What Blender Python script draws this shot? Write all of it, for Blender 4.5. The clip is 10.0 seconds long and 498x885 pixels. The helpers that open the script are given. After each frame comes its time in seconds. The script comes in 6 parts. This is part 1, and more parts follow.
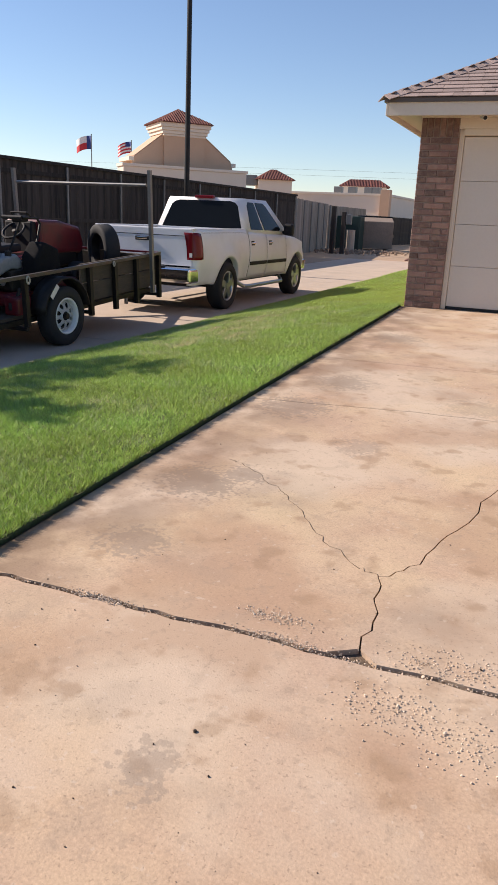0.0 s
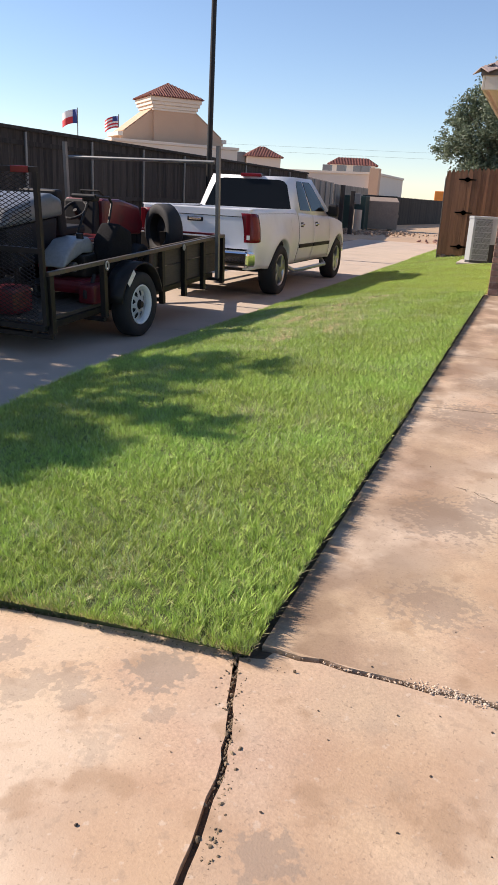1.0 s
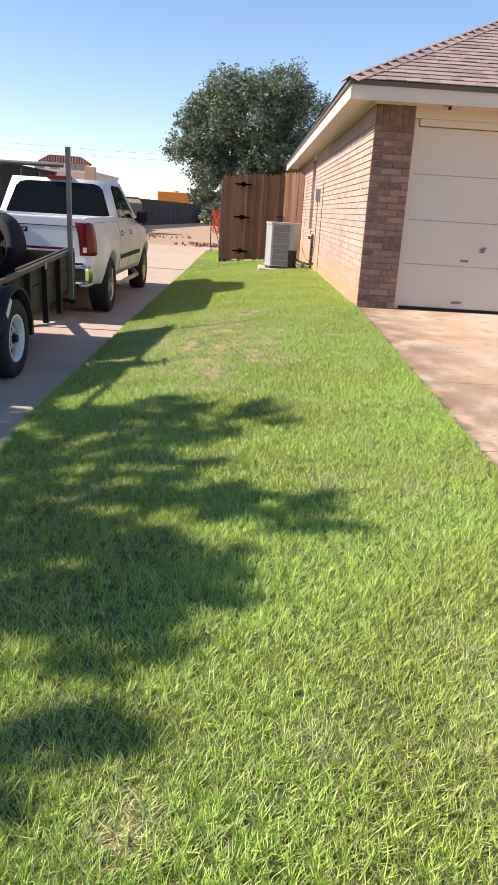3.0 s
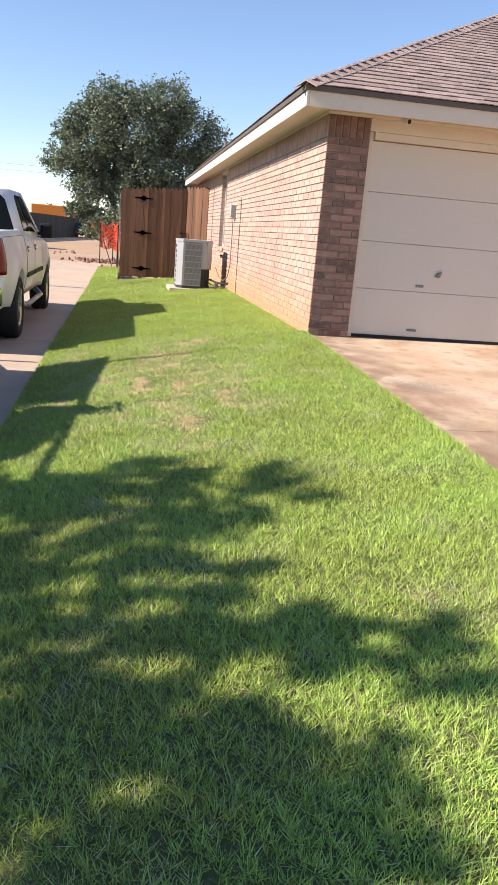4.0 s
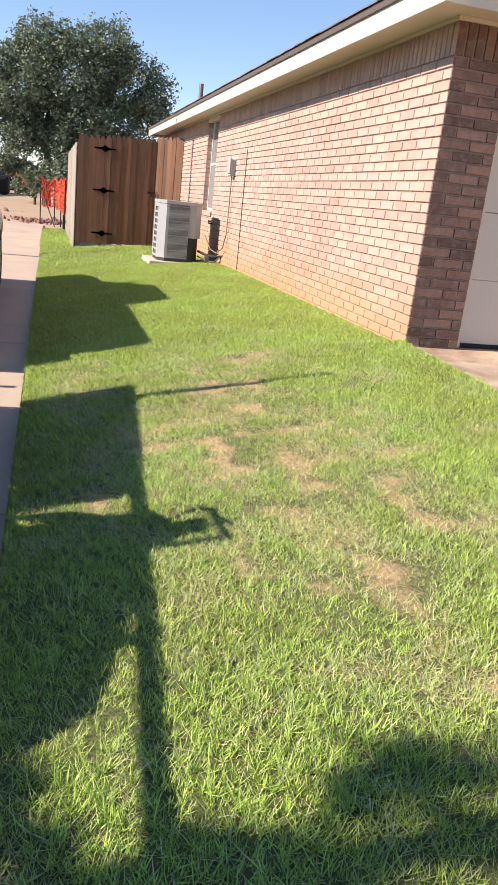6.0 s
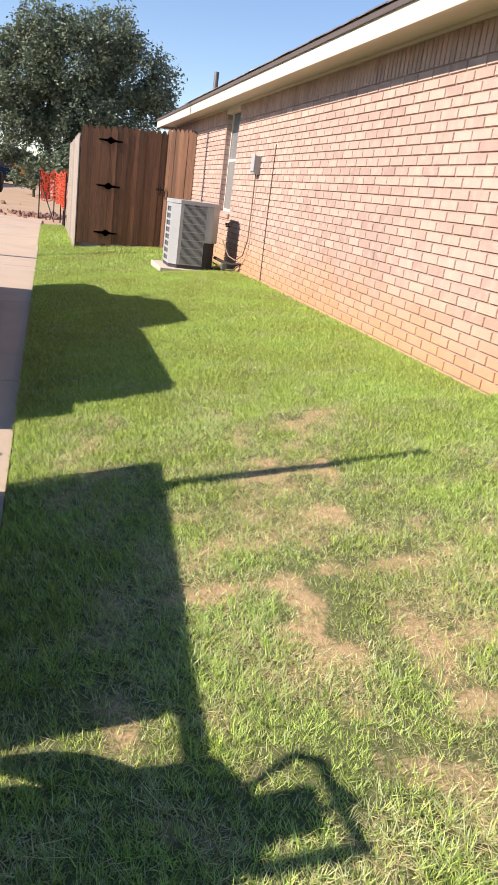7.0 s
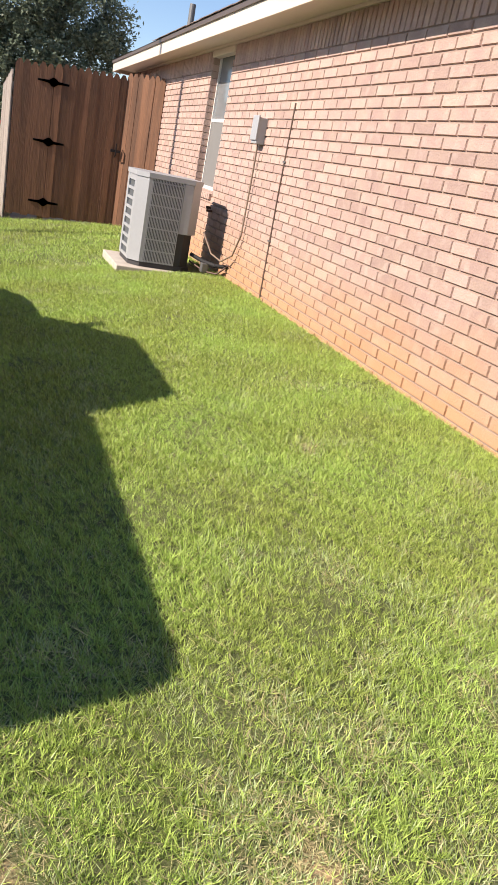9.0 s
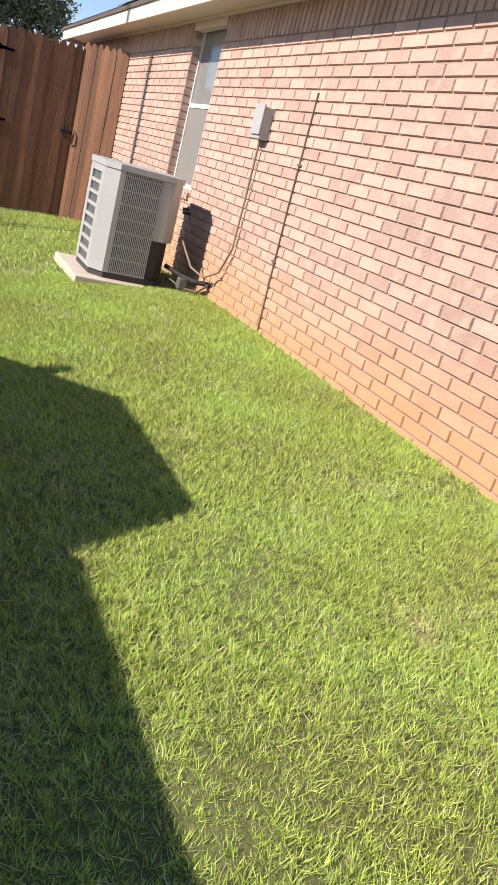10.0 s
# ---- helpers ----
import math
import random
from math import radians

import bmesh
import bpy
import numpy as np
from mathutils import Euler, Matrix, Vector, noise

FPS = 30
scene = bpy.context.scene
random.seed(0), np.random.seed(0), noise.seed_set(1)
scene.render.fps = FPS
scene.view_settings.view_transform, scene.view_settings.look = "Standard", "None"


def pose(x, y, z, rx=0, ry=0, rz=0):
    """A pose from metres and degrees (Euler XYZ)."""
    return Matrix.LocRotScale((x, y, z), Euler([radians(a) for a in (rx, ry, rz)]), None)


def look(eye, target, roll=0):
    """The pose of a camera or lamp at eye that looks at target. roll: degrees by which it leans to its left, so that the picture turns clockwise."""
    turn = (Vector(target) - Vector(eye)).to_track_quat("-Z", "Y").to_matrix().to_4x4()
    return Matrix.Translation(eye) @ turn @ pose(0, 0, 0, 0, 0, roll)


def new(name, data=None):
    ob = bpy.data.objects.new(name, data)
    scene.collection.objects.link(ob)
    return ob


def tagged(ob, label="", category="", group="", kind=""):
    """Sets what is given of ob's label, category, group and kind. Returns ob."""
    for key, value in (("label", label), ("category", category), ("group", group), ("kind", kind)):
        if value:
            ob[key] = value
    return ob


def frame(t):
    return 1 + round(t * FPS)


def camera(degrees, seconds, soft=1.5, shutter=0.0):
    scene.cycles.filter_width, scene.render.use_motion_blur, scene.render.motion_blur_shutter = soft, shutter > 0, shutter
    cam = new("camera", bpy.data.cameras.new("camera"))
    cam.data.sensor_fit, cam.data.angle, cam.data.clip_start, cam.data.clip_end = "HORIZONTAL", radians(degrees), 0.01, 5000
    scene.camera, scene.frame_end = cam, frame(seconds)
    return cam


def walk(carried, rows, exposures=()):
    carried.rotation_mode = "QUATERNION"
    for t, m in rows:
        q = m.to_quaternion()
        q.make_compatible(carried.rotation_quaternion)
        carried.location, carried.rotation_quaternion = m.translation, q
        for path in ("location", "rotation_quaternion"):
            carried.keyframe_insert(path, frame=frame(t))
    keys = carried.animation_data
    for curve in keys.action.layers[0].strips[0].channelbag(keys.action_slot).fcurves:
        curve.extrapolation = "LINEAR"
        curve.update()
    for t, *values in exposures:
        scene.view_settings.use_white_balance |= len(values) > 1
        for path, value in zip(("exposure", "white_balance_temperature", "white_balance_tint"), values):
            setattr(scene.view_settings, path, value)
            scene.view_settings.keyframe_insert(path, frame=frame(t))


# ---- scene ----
# ---------------------------------------------------------------- camera and walk
EXPOSURES = [(0.0, 0.44, 6950, 18), (1.0, 0.62, 6950, 18), (2.0, 0.77, 6950, 18), (3.5, 0.89, 6950, 18), (5.0, 0.90, 6950, 18), (7.5, 0.74, 6950, 18), (10.0, 0.68, 6950, 18)]
cam = camera(36.9, 10.0)
PATH = [
    (0, (1.886, -10.167, 1.059), (1.18, -8.388, 0.481), 2.5),
    (0.5, (1.22, -10.071, 1.047), (0.571, -8.274, 0.455), 3.9),
    (1, (0.575, -10.021, 1.039), (-0.079, -8.238, 0.411), 3.1),
    (1.5, (0.005, -9.883, 1.071), (-0.635, -8.106, 0.414), 0.5),
    (2, (-0.434, -9.871, 1.089), (-0.932, -8.049, 0.433), 0.0),
    (3.3, (-1.613, -9.11, 1.05), (-1.465, -7.197, 0.486), 4.2),
    (3.5, (-1.742, -8.866, 1.043), (-1.541, -6.953, 0.494), 4.3),
    (4, (-2.091, -8.282, 1.021), (-1.743, -6.385, 0.49), 4.8),
    (4.5, (-2.298, -7.54, 1.002), (-1.837, -5.671, 0.457), 5.3),
    (5, (-2.535, -6.862, 1.0), (-2.016, -5.013, 0.442), 5.6),
    (5.5, (-2.63, -6.148, 0.979), (-2.09, -4.314, 0.393), 6.1),
    (6, (-2.78, -5.419, 0.943), (-2.247, -3.589, 0.338), 6.4),
    (6.2, (-2.814, -5.133, 0.954), (-2.272, -3.307, 0.345), 6.6),
    (7.5, (-2.771, -3.231, 1.01), (-2.225, -1.411, 0.386), 8.0),
    (8, (-2.722, -2.445, 1.027), (-2.143, -0.641, 0.385), 8.8),
    (8.5, (-2.519, -1.596, 1.091), (-1.882, 0.179, 0.427), 10.2),
    (9, (-2.513, -0.861, 1.095), (-1.809, 0.884, 0.418), 11.5),
    (9.5, (-2.497, -0.046, 1.098), (-1.69, 1.662, 0.441), 13.6),
    (10, (-2.554, 0.701, 1.059), (-1.6624, 2.3676, 0.404), 15.6),
]
walk(cam, [(t, look(eye, target, roll)) for t, eye, target, roll in PATH], exposures=EXPOSURES)

# ---------------------------------------------------------------- world and sun
SUN_WAY = Vector((1.0, 0.055, -0.69)).normalized()
world = bpy.data.worlds.new("sky")
scene.world = world
world.use_nodes = True
wn = world.node_tree.nodes
sky = wn.new("ShaderNodeTexSky")
sky.sky_type, sky.sun_disc = "NISHITA", False
sky.sun_elevation, sky.sun_rotation = radians(34.4), radians(263)
sky.altitude, sky.air_density, sky.dust_density, sky.ozone_density = 300, 1.0, 0.0, 4.5
world.node_tree.links.new(sky.outputs[0], wn["Background"].inputs[0])
wn["Background"].inputs[1].default_value = 0.109
sun = new("sun", bpy.data.lights.new("sun", "SUN"))
sun.data.energy, sun.data.angle, sun.data.color = 5.0, radians(0.55), (1.0, 0.93, 0.82)
sun.matrix_world = look(-SUN_WAY * 60, (0, 0, 0))


# ---------------------------------------------------------------- materials
def material(name, colour, rough=0.6, metal=0.0, spread=0.15, fine=60.0, coarse=4.0, bump=0.0, bump_scale=None, stain=None,
             stain_scale=1.2, stain_amount=0.5, per_object=0.0, per_island=0.0, hue=0.0, spec=0.5, stretch=(1, 1, 1), coat=0.0,
             layers=(), splash=None, thin=0.0, wash=None, spots=()):
    """A surface with grain and blotches at two scales, optional stains, and a fine relief."""
    m = bpy.data.materials.new(name)
    m.use_nodes = True
    nt = m.node_tree
    nodes, links = nt.nodes, nt.links
    bsdf = nodes["Principled BSDF"]
    bsdf.inputs["Roughness"].default_value = rough
    bsdf.inputs["Metallic"].default_value = metal
    bsdf.inputs["Specular IOR Level"].default_value = spec
    bsdf.inputs["Coat Weight"].default_value = coat
    bsdf.inputs["Coat Roughness"].default_value = 0.08
    place = nodes.new("ShaderNodeNewGeometry").outputs["Position"]
    mp = nodes.new("ShaderNodeMapping")
    mp.inputs["Scale"].default_value = stretch
    links.new(place, mp.inputs[0])

    def tex(scale, detail=4.0):
        n = nodes.new("ShaderNodeTexNoise")
        n.inputs["Scale"].default_value, n.inputs["Detail"].default_value = scale, detail
        links.new(mp.outputs[0], n.inputs["Vector"])
        return n.outputs["Fac"]

    def math_node(op, a, b):
        n = nodes.new("ShaderNodeMath")
        n.operation = op
        for i, v in enumerate((a, b)):
            if isinstance(v, (int, float)):
                n.inputs[i].default_value = v
            else:
                links.new(v, n.inputs[i])
        return n.outputs[0]

    f1, f2 = tex(fine), tex(coarse)
    v = math_node("ADD", math_node("MULTIPLY", math_node("SUBTRACT", f1, 0.5), 2.2 * spread),
                  math_node("MULTIPLY", math_node("SUBTRACT", f2, 0.5), 2.2 * spread))
    v = math_node("ADD", v, 1.0)
    for amount, node, socket in ((per_object, "ShaderNodeObjectInfo", "Random"), (per_island, "ShaderNodeNewGeometry", "Random Per Island")):
        if amount:
            r = nodes.new(node).outputs[socket]
            v = math_node("ADD", v, math_node("MULTIPLY", math_node("SUBTRACT", r, 0.5), 2 * amount))
    hs = nodes.new("ShaderNodeHueSaturation")
    hs.inputs["Color"].default_value = (*colour, 1)
    links.new(v, hs.inputs["Value"])
    if hue:
        links.new(math_node("ADD", math_node("MULTIPLY", math_node("SUBTRACT", f2, 0.5), hue), 0.5), hs.inputs["Hue"])
    out = hs.outputs[0]
    if stain:
        ramp = nodes.new("ShaderNodeMapRange")
        ramp.inputs["From Min"].default_value, ramp.inputs["From Max"].default_value = 0.5, 0.68
        ramp.inputs["To Max"].default_value = stain_amount
        links.new(tex(stain_scale, 7.0), ramp.inputs["Value"])
        mix = nodes.new("ShaderNodeMix")
        mix.data_type = "RGBA"
        links.new(ramp.outputs[0], mix.inputs["Factor"])
        links.new(out, mix.inputs["A"])
        mix.inputs["B"].default_value = (*stain, 1)
        out = mix.outputs["Result"]
    for tint, scale, low, high, amount in layers:
        ramp = nodes.new("ShaderNodeMapRange")
        ramp.inputs["From Min"].default_value, ramp.inputs["From Max"].default_value = low, high
        ramp.inputs["To Max"].default_value = amount
        links.new(tex(scale, 8.0), ramp.inputs["Value"])
        mix = nodes.new("ShaderNodeMix")
        mix.data_type = "RGBA"
        links.new(ramp.outputs[0], mix.inputs["Factor"])
        links.new(out, mix.inputs["A"])
        mix.inputs["B"].default_value = (*tint, 1)
        out = mix.outputs["Result"]
    if spots:
        # ragged oil and rust marks, each at its own place
        ragged = math_node("ADD", math_node("MULTIPLY", math_node("SUBTRACT", tex(42.0, 8.0), 0.5), 3.6), math_node("MULTIPLY", math_node("SUBTRACT", tex(13.0, 3.0), 0.5), 2.2))
        total = 0.0
        for cx, cy, size, strength in spots:
            far = nodes.new("ShaderNodeVectorMath")
            far.operation = "DISTANCE"
            links.new(place, far.inputs[0])
            far.inputs[1].default_value = (cx, cy, 0.031 * cy + (0.055 * cx if cx < 0 else 0))
            ramp = nodes.new("ShaderNodeMapRange")
            ramp.inputs["From Min"].default_value, ramp.inputs["From Max"].default_value = 1.12, 0.82
            ramp.inputs["To Max"].default_value = strength
            links.new(math_node("ADD", math_node("DIVIDE", far.outputs["Value"], size), ragged), ramp.inputs["Value"])
            total = math_node("MAXIMUM", ramp.outputs[0], total)
        mix = nodes.new("ShaderNodeMix")
        mix.data_type = "RGBA"
        links.new(total, mix.inputs["Factor"])
        links.new(out, mix.inputs["A"])
        mix.inputs["B"].default_value = (0.235, 0.19, 0.15, 1)
        out = mix.outputs["Result"]
    if wash:
        # soil washed over the slab from the lawn, in ragged patches
        tint, x0, x1 = wash
        sep = nodes.new("ShaderNodeSeparateXYZ")
        links.new(place, sep.inputs[0])
        near = nodes.new("ShaderNodeMapRange")
        near.inputs["From Min"].default_value, near.inputs["From Max"].default_value = x1, x0
        links.new(sep.outputs["X"], near.inputs["Value"])
        rag = nodes.new("ShaderNodeMapRange")
        rag.inputs["From Min"].default_value, rag.inputs["From Max"].default_value = 0.36, 0.56
        rag.inputs["To Max"].default_value = 0.8
        links.new(tex(3.1, 9.0), rag.inputs["Value"])
        inside = math_node("MULTIPLY", math_node("GREATER_THAN", sep.outputs["X"], x0 - 0.06), math_node("GREATER_THAN", sep.outputs["Y"], -8.15))
        mix = nodes.new("ShaderNodeMix")
        mix.data_type = "RGBA"
        links.new(math_node("MULTIPLY", math_node("MULTIPLY", near.outputs[0], rag.outputs[0]), inside), mix.inputs["Factor"])
        links.new(out, mix.inputs["A"])
        mix.inputs["B"].default_value = (*tint, 1)
        out = mix.outputs["Result"]
    if splash:
        # mud thrown up by rain, with a ragged upper edge
        tint, top, reach = splash
        sep = nodes.new("ShaderNodeSeparateXYZ")
        links.new(place, sep.inputs[0])
        ragged = math_node("ADD", sep.outputs["Z"], math_node("MULTIPLY", math_node("SUBTRACT", tex(2.2, 5.0), 0.5), 0.5))
        ramp = nodes.new("ShaderNodeMapRange")
        ramp.inputs["From Min"].default_value, ramp.inputs["From Max"].default_value = top, top - reach
        ramp.inputs["To Max"].default_value = 0.75
        links.new(ragged, ramp.inputs["Value"])
        mix = nodes.new("ShaderNodeMix")
        mix.data_type = "RGBA"
        links.new(ramp.outputs[0], mix.inputs["Factor"])
        links.new(out, mix.inputs["A"])
        mix.inputs["B"].default_value = (*tint, 1)
        out = mix.outputs["Result"]
    links.new(out, bsdf.inputs["Base Color"])
    if thin:
        trans = nodes.new("ShaderNodeBsdfTranslucent")
        links.new(out, trans.inputs["Color"])
        both = nodes.new("ShaderNodeMixShader")
        both.inputs[0].default_value = thin
        links.new(bsdf.outputs[0], both.inputs[1])
        links.new(trans.outputs[0], both.inputs[2])
        links.new(both.outputs[0], nodes["Material Output"].inputs["Surface"])
    if bump:
        b = nodes.new("ShaderNodeBump")
        b.inputs["Strength"].default_value, b.inputs["Distance"].default_value = min(1.0, bump), 0.01
        links.new(tex(bump_scale or fine), b.inputs["Height"])
        links.new(b.outputs[0], bsdf.inputs["Normal"])
    return m


concrete = material("concrete", (0.51, 0.36, 0.24), 0.85, spread=0.27, fine=120, coarse=1.7, bump=0.12, bump_scale=170, hue=0.05, wash=((0.20, 0.125, 0.075), 0.0, 0.75),
                    spots=[(-0.27, -8.38, 0.085, 0.65), (-0.22, -8.35, 0.05, 0.6), (-0.76, -8.44, 0.06, 0.5), (-0.49, -8.49, 0.06, 0.45), (-0.60, -8.58, 0.075, 0.4), (-0.42, -8.57, 0.045, 0.45), (-0.18, -8.55, 0.035, 0.4),
                           (-0.80, -8.62, 0.07, 0.4), (-0.27, -8.70, 0.05, 0.25), (0.36, -6.98, 0.19, 0.6), (0.52, -6.80, 0.12, 0.55), (0.42, -7.70, 0.13, 0.5), (0.33, -5.44, 0.22, 0.55), (0.45, -4.6, 0.2, 0.45), (0.41, -2.48, 0.22, 0.5), (0.23, -8.85, 0.07, 0.5), (1.5, -4.9, 0.2, 0.3), (0.95, -6.1, 0.12, 0.35), (1.1, -8.8, 0.08, 0.4)],
                    layers=[((0.575, 0.455, 0.34), 0.9, 0.47, 0.58, 0.75), ((0.37, 0.225, 0.135), 1.5, 0.53, 0.63, 0.5), ((0.27, 0.215, 0.165), 2.6, 0.55, 0.66, 0.20), ((0.30, 0.235, 0.175), 9.0, 0.57, 0.67, 0.2),
                            ((0.20, 0.15, 0.11), 0.55, 0.60, 0.72, 0.4), ((0.25, 0.19, 0.14), 26.0, 0.59, 0.67, 0.25), ((0.60, 0.50, 0.40), 34.0, 0.64, 0.70, 0.35), ((0.20, 0.145, 0.10), 95.0, 0.61, 0.68, 0.4), ((0.30, 0.19, 0.11), 6.0, 0.58, 0.66, 0.45)])
concrete_drive = material("drive_concrete", (0.48, 0.385, 0.30), 0.85, spread=0.14, fine=80, coarse=1.6, bump=0.3, bump_scale=120,
                          stain=(0.36, 0.30, 0.24), stain_scale=1.4, stain_amount=0.4)
soil = material("soil", (0.13, 0.092, 0.062), 0.95, spread=0.3, fine=70, coarse=9, bump=0.8)
dirt = material("dirt", (0.42, 0.29, 0.19), 0.95, spread=0.22, fine=18, coarse=0.5, bump=0.5, bump_scale=30,
                stain=(0.3, 0.22, 0.14), stain_scale=0.25)
lawn_soil = material("lawn_soil", (0.095, 0.108, 0.038), 0.95, spread=0.3, fine=60, coarse=6, bump=0.8)
def add_bare_soil(m, tint):
    """Dry tan soil showing where the lawn is worn, by the mesh's own share of wear."""
    nodes, links = m.node_tree.nodes, m.node_tree.links
    share = nodes.new("ShaderNodeAttribute")
    share.attribute_name = "bare"
    grain = nodes.new("ShaderNodeTexNoise")
    grain.inputs["Scale"].default_value, grain.inputs["Detail"].default_value = 38.0, 6.0
    links.new(nodes.new("ShaderNodeNewGeometry").outputs["Position"], grain.inputs["Vector"])
    both = nodes.new("ShaderNodeMath")
    both.operation = "ADD"
    links.new(share.outputs["Fac"], both.inputs[0])
    links.new(grain.outputs["Fac"], both.inputs[1])
    ramp = nodes.new("ShaderNodeMapRange")
    ramp.inputs["From Min"].default_value, ramp.inputs["From Max"].default_value = 0.42, 0.90
    links.new(both.outputs[0], ramp.inputs["Value"])
    mix = nodes.new("ShaderNodeMix")
    mix.data_type = "RGBA"
    bsdf = nodes["Principled BSDF"]
    links.new(ramp.outputs[0], mix.inputs["Factor"])
    links.new(bsdf.inputs["Base Color"].links[0].from_socket, mix.inputs["A"])
    mix.inputs["B"].default_value = (*tint, 1)
    links.new(mix.outputs["Result"], bsdf.inputs["Base Color"])


add_bare_soil(lawn_soil, (0.37, 0.26, 0.145))
brick_pink = material("pink_brick", (0.43, 0.30, 0.252), 0.85, spread=0.12, fine=70, coarse=5, bump=0.5, per_object=0.15, per_island=0.15, hue=0.05, stain=(0.55, 0.425, 0.355), stain_scale=9, stain_amount=0.4, splash=((0.50, 0.265, 0.12), 0.60, 0.55))
# darker than the pink brick: the front's shade is put into this colour
brick_dark = material("dark_shaded_brick", (0.20, 0.112, 0.088), 0.85, spread=0.26, fine=55, coarse=14, bump=0.7, per_object=0.42, hue=0.06, stain=(0.33, 0.235, 0.19), stain_scale=16, stain_amount=0.45)
mortar = material("mortar", (0.35, 0.255, 0.205), 0.95, spread=0.12, fine=90, coarse=5, bump=0.4)
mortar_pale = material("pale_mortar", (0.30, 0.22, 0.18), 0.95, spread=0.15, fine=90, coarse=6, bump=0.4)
trim_paint = material("trim_paint", (0.66, 0.57, 0.46), 0.55, spread=0.05, fine=40, coarse=1.5, bump=0.05)
door_paint = material("door_paint", (0.63, 0.56, 0.48), 0.5, spread=0.04, fine=30, coarse=1.0, bump=0.08, bump_scale=220)
shingle = material("shingle", (0.30, 0.228, 0.203), 0.9, spread=0.2, fine=160, coarse=3, bump=0.5, per_object=0.2, per_island=0.2)
roof_felt = material("roof_felt", (0.10, 0.085, 0.075), 0.95, spread=0.1)
cedar = material("cedar", (0.175, 0.083, 0.043), 0.75, spread=0.34, fine=30, coarse=4, bump=0.45, stretch=(3, 3, 0.22), per_object=0.34, stain=(0.10, 0.05, 0.028), stain_scale=4.5, stain_amount=0.7)
# old wood made extra dark, with the fence's shade put into the colour
old_wood = material("weathered_shaded_wood", (0.032, 0.026, 0.022), 0.9, spread=0.4, fine=22, coarse=3.5, bump=0.4, stretch=(3, 3, 0.25), per_object=0.55, stain=(0.075, 0.062, 0.052), stain_scale=5, stain_amount=0.5)
grey_wood = material("grey_wood", (0.30, 0.26, 0.22), 0.9, spread=0.25, fine=22, coarse=2.5, bump=0.4, stretch=(3, 3, 0.3), per_object=0.2)
black_iron = material("black_iron", (0.012, 0.012, 0.013), 0.45, metal=0.3, spread=0.2)
white_paint = material("white_car_paint", (0.76, 0.77, 0.79), 0.38, spread=0.03, fine=9, coarse=1.2, coat=0.25, stain=(0.60, 0.585, 0.56), stain_scale=1.6, stain_amount=0.35)
rubber = material("rubber", (0.018, 0.018, 0.019), 0.8, spread=0.2, fine=50, coarse=6, bump=0.2)
dark_plastic = material("dark_plastic", (0.016, 0.016, 0.018), 0.6, spread=0.1, spec=0.25)
chrome = material("chrome", (0.75, 0.75, 0.76), 0.12, metal=1.0, spread=0.04)
alloy = material("alloy", (0.46, 0.46, 0.47), 0.3, metal=0.9, spread=0.08)
white_steel = material("white_steel", (0.78, 0.78, 0.76), 0.4, spread=0.06)
dark_glass = material("tinted_glass", (0.008, 0.010, 0.012), 0.06, spread=0.02, spec=0.08)
red_lens = material("red_lens", (0.15, 0.006, 0.010), 0.25, spread=0.1, coat=0.1, spec=0.3)
red_paint = material("red_paint", (0.13, 0.010, 0.016), 0.4, spread=0.2, fine=20, coarse=4, coat=0.1, spec=0.4, stain=(0.05, 0.02, 0.02), stain_scale=6, stain_amount=0.5)
black_steel = material("black_steel", (0.011, 0.0105, 0.010), 0.5, spread=0.25, fine=40, coarse=5, spec=0.3, stain=(0.05, 0.028, 0.018), stain_scale=4, stain_amount=0.4)
galvanised = material("galvanised", (0.20, 0.20, 0.195), 0.5, metal=0.6, spread=0.2)
ac_grey = material("ac_enamel", (0.36, 0.375, 0.385), 0.45, spread=0.05, fine=30, coarse=3)
fin_grey = material("coil_fins", (0.085, 0.095, 0.10), 0.7, spread=0.15, fine=120, coarse=5)
# near-black colour that paints the shade inside and under the unit
ac_dark = material("ac_shadow", (0.04, 0.04, 0.042), 0.7, spread=0.1)
white_vinyl = material("white_vinyl", (0.72, 0.70, 0.66), 0.4, spread=0.04)
window_glass = material("window_glass", (0.19, 0.205, 0.21), 0.12, spread=0.12, fine=3, coarse=1.5, spec=0.6)
stucco = material("stucco", (0.56, 0.37, 0.25), 0.9, spread=0.06, fine=8, coarse=0.4, bump=0.2)
stucco_light = material("stucco_light", (0.70, 0.61, 0.51), 0.9, spread=0.05, fine=8, coarse=0.4)
clay_tile = material("clay_tile", (0.19, 0.062, 0.045), 0.8, spread=0.25, fine=6, coarse=1.2, per_island=0.25)
leaf = material("leaf", (0.14, 0.182, 0.115), 0.55, spread=0.3, fine=4, coarse=0.8, per_island=0.4, hue=0.05, thin=0.25)
bark = material("bark", (0.12, 0.09, 0.065), 0.9, spread=0.3, fine=25, coarse=4, bump=0.8, stretch=(1, 1, 0.3))
orange_net = material("orange_net", (0.70, 0.09, 0.03), 0.6, spread=0.12)


# ---------------------------------------------------------------- mesh helpers
def part(name, bm, mat, parent=None, label=""):
    """One mesh object from a bmesh, under a thing or a part."""
    me = bpy.data.meshes.new(name)
    bm.to_mesh(me)
    bm.free()
    me.materials.append(mat)
    ob = new(name, me)
    if parent:
        ob.parent = parent
    return tagged(ob, label)


def thing(name, label, category, group="", kind="", at=(0, 0, 0)):
    ob = new(name)
    ob.location = at
    return tagged(ob, label, category, group, kind)


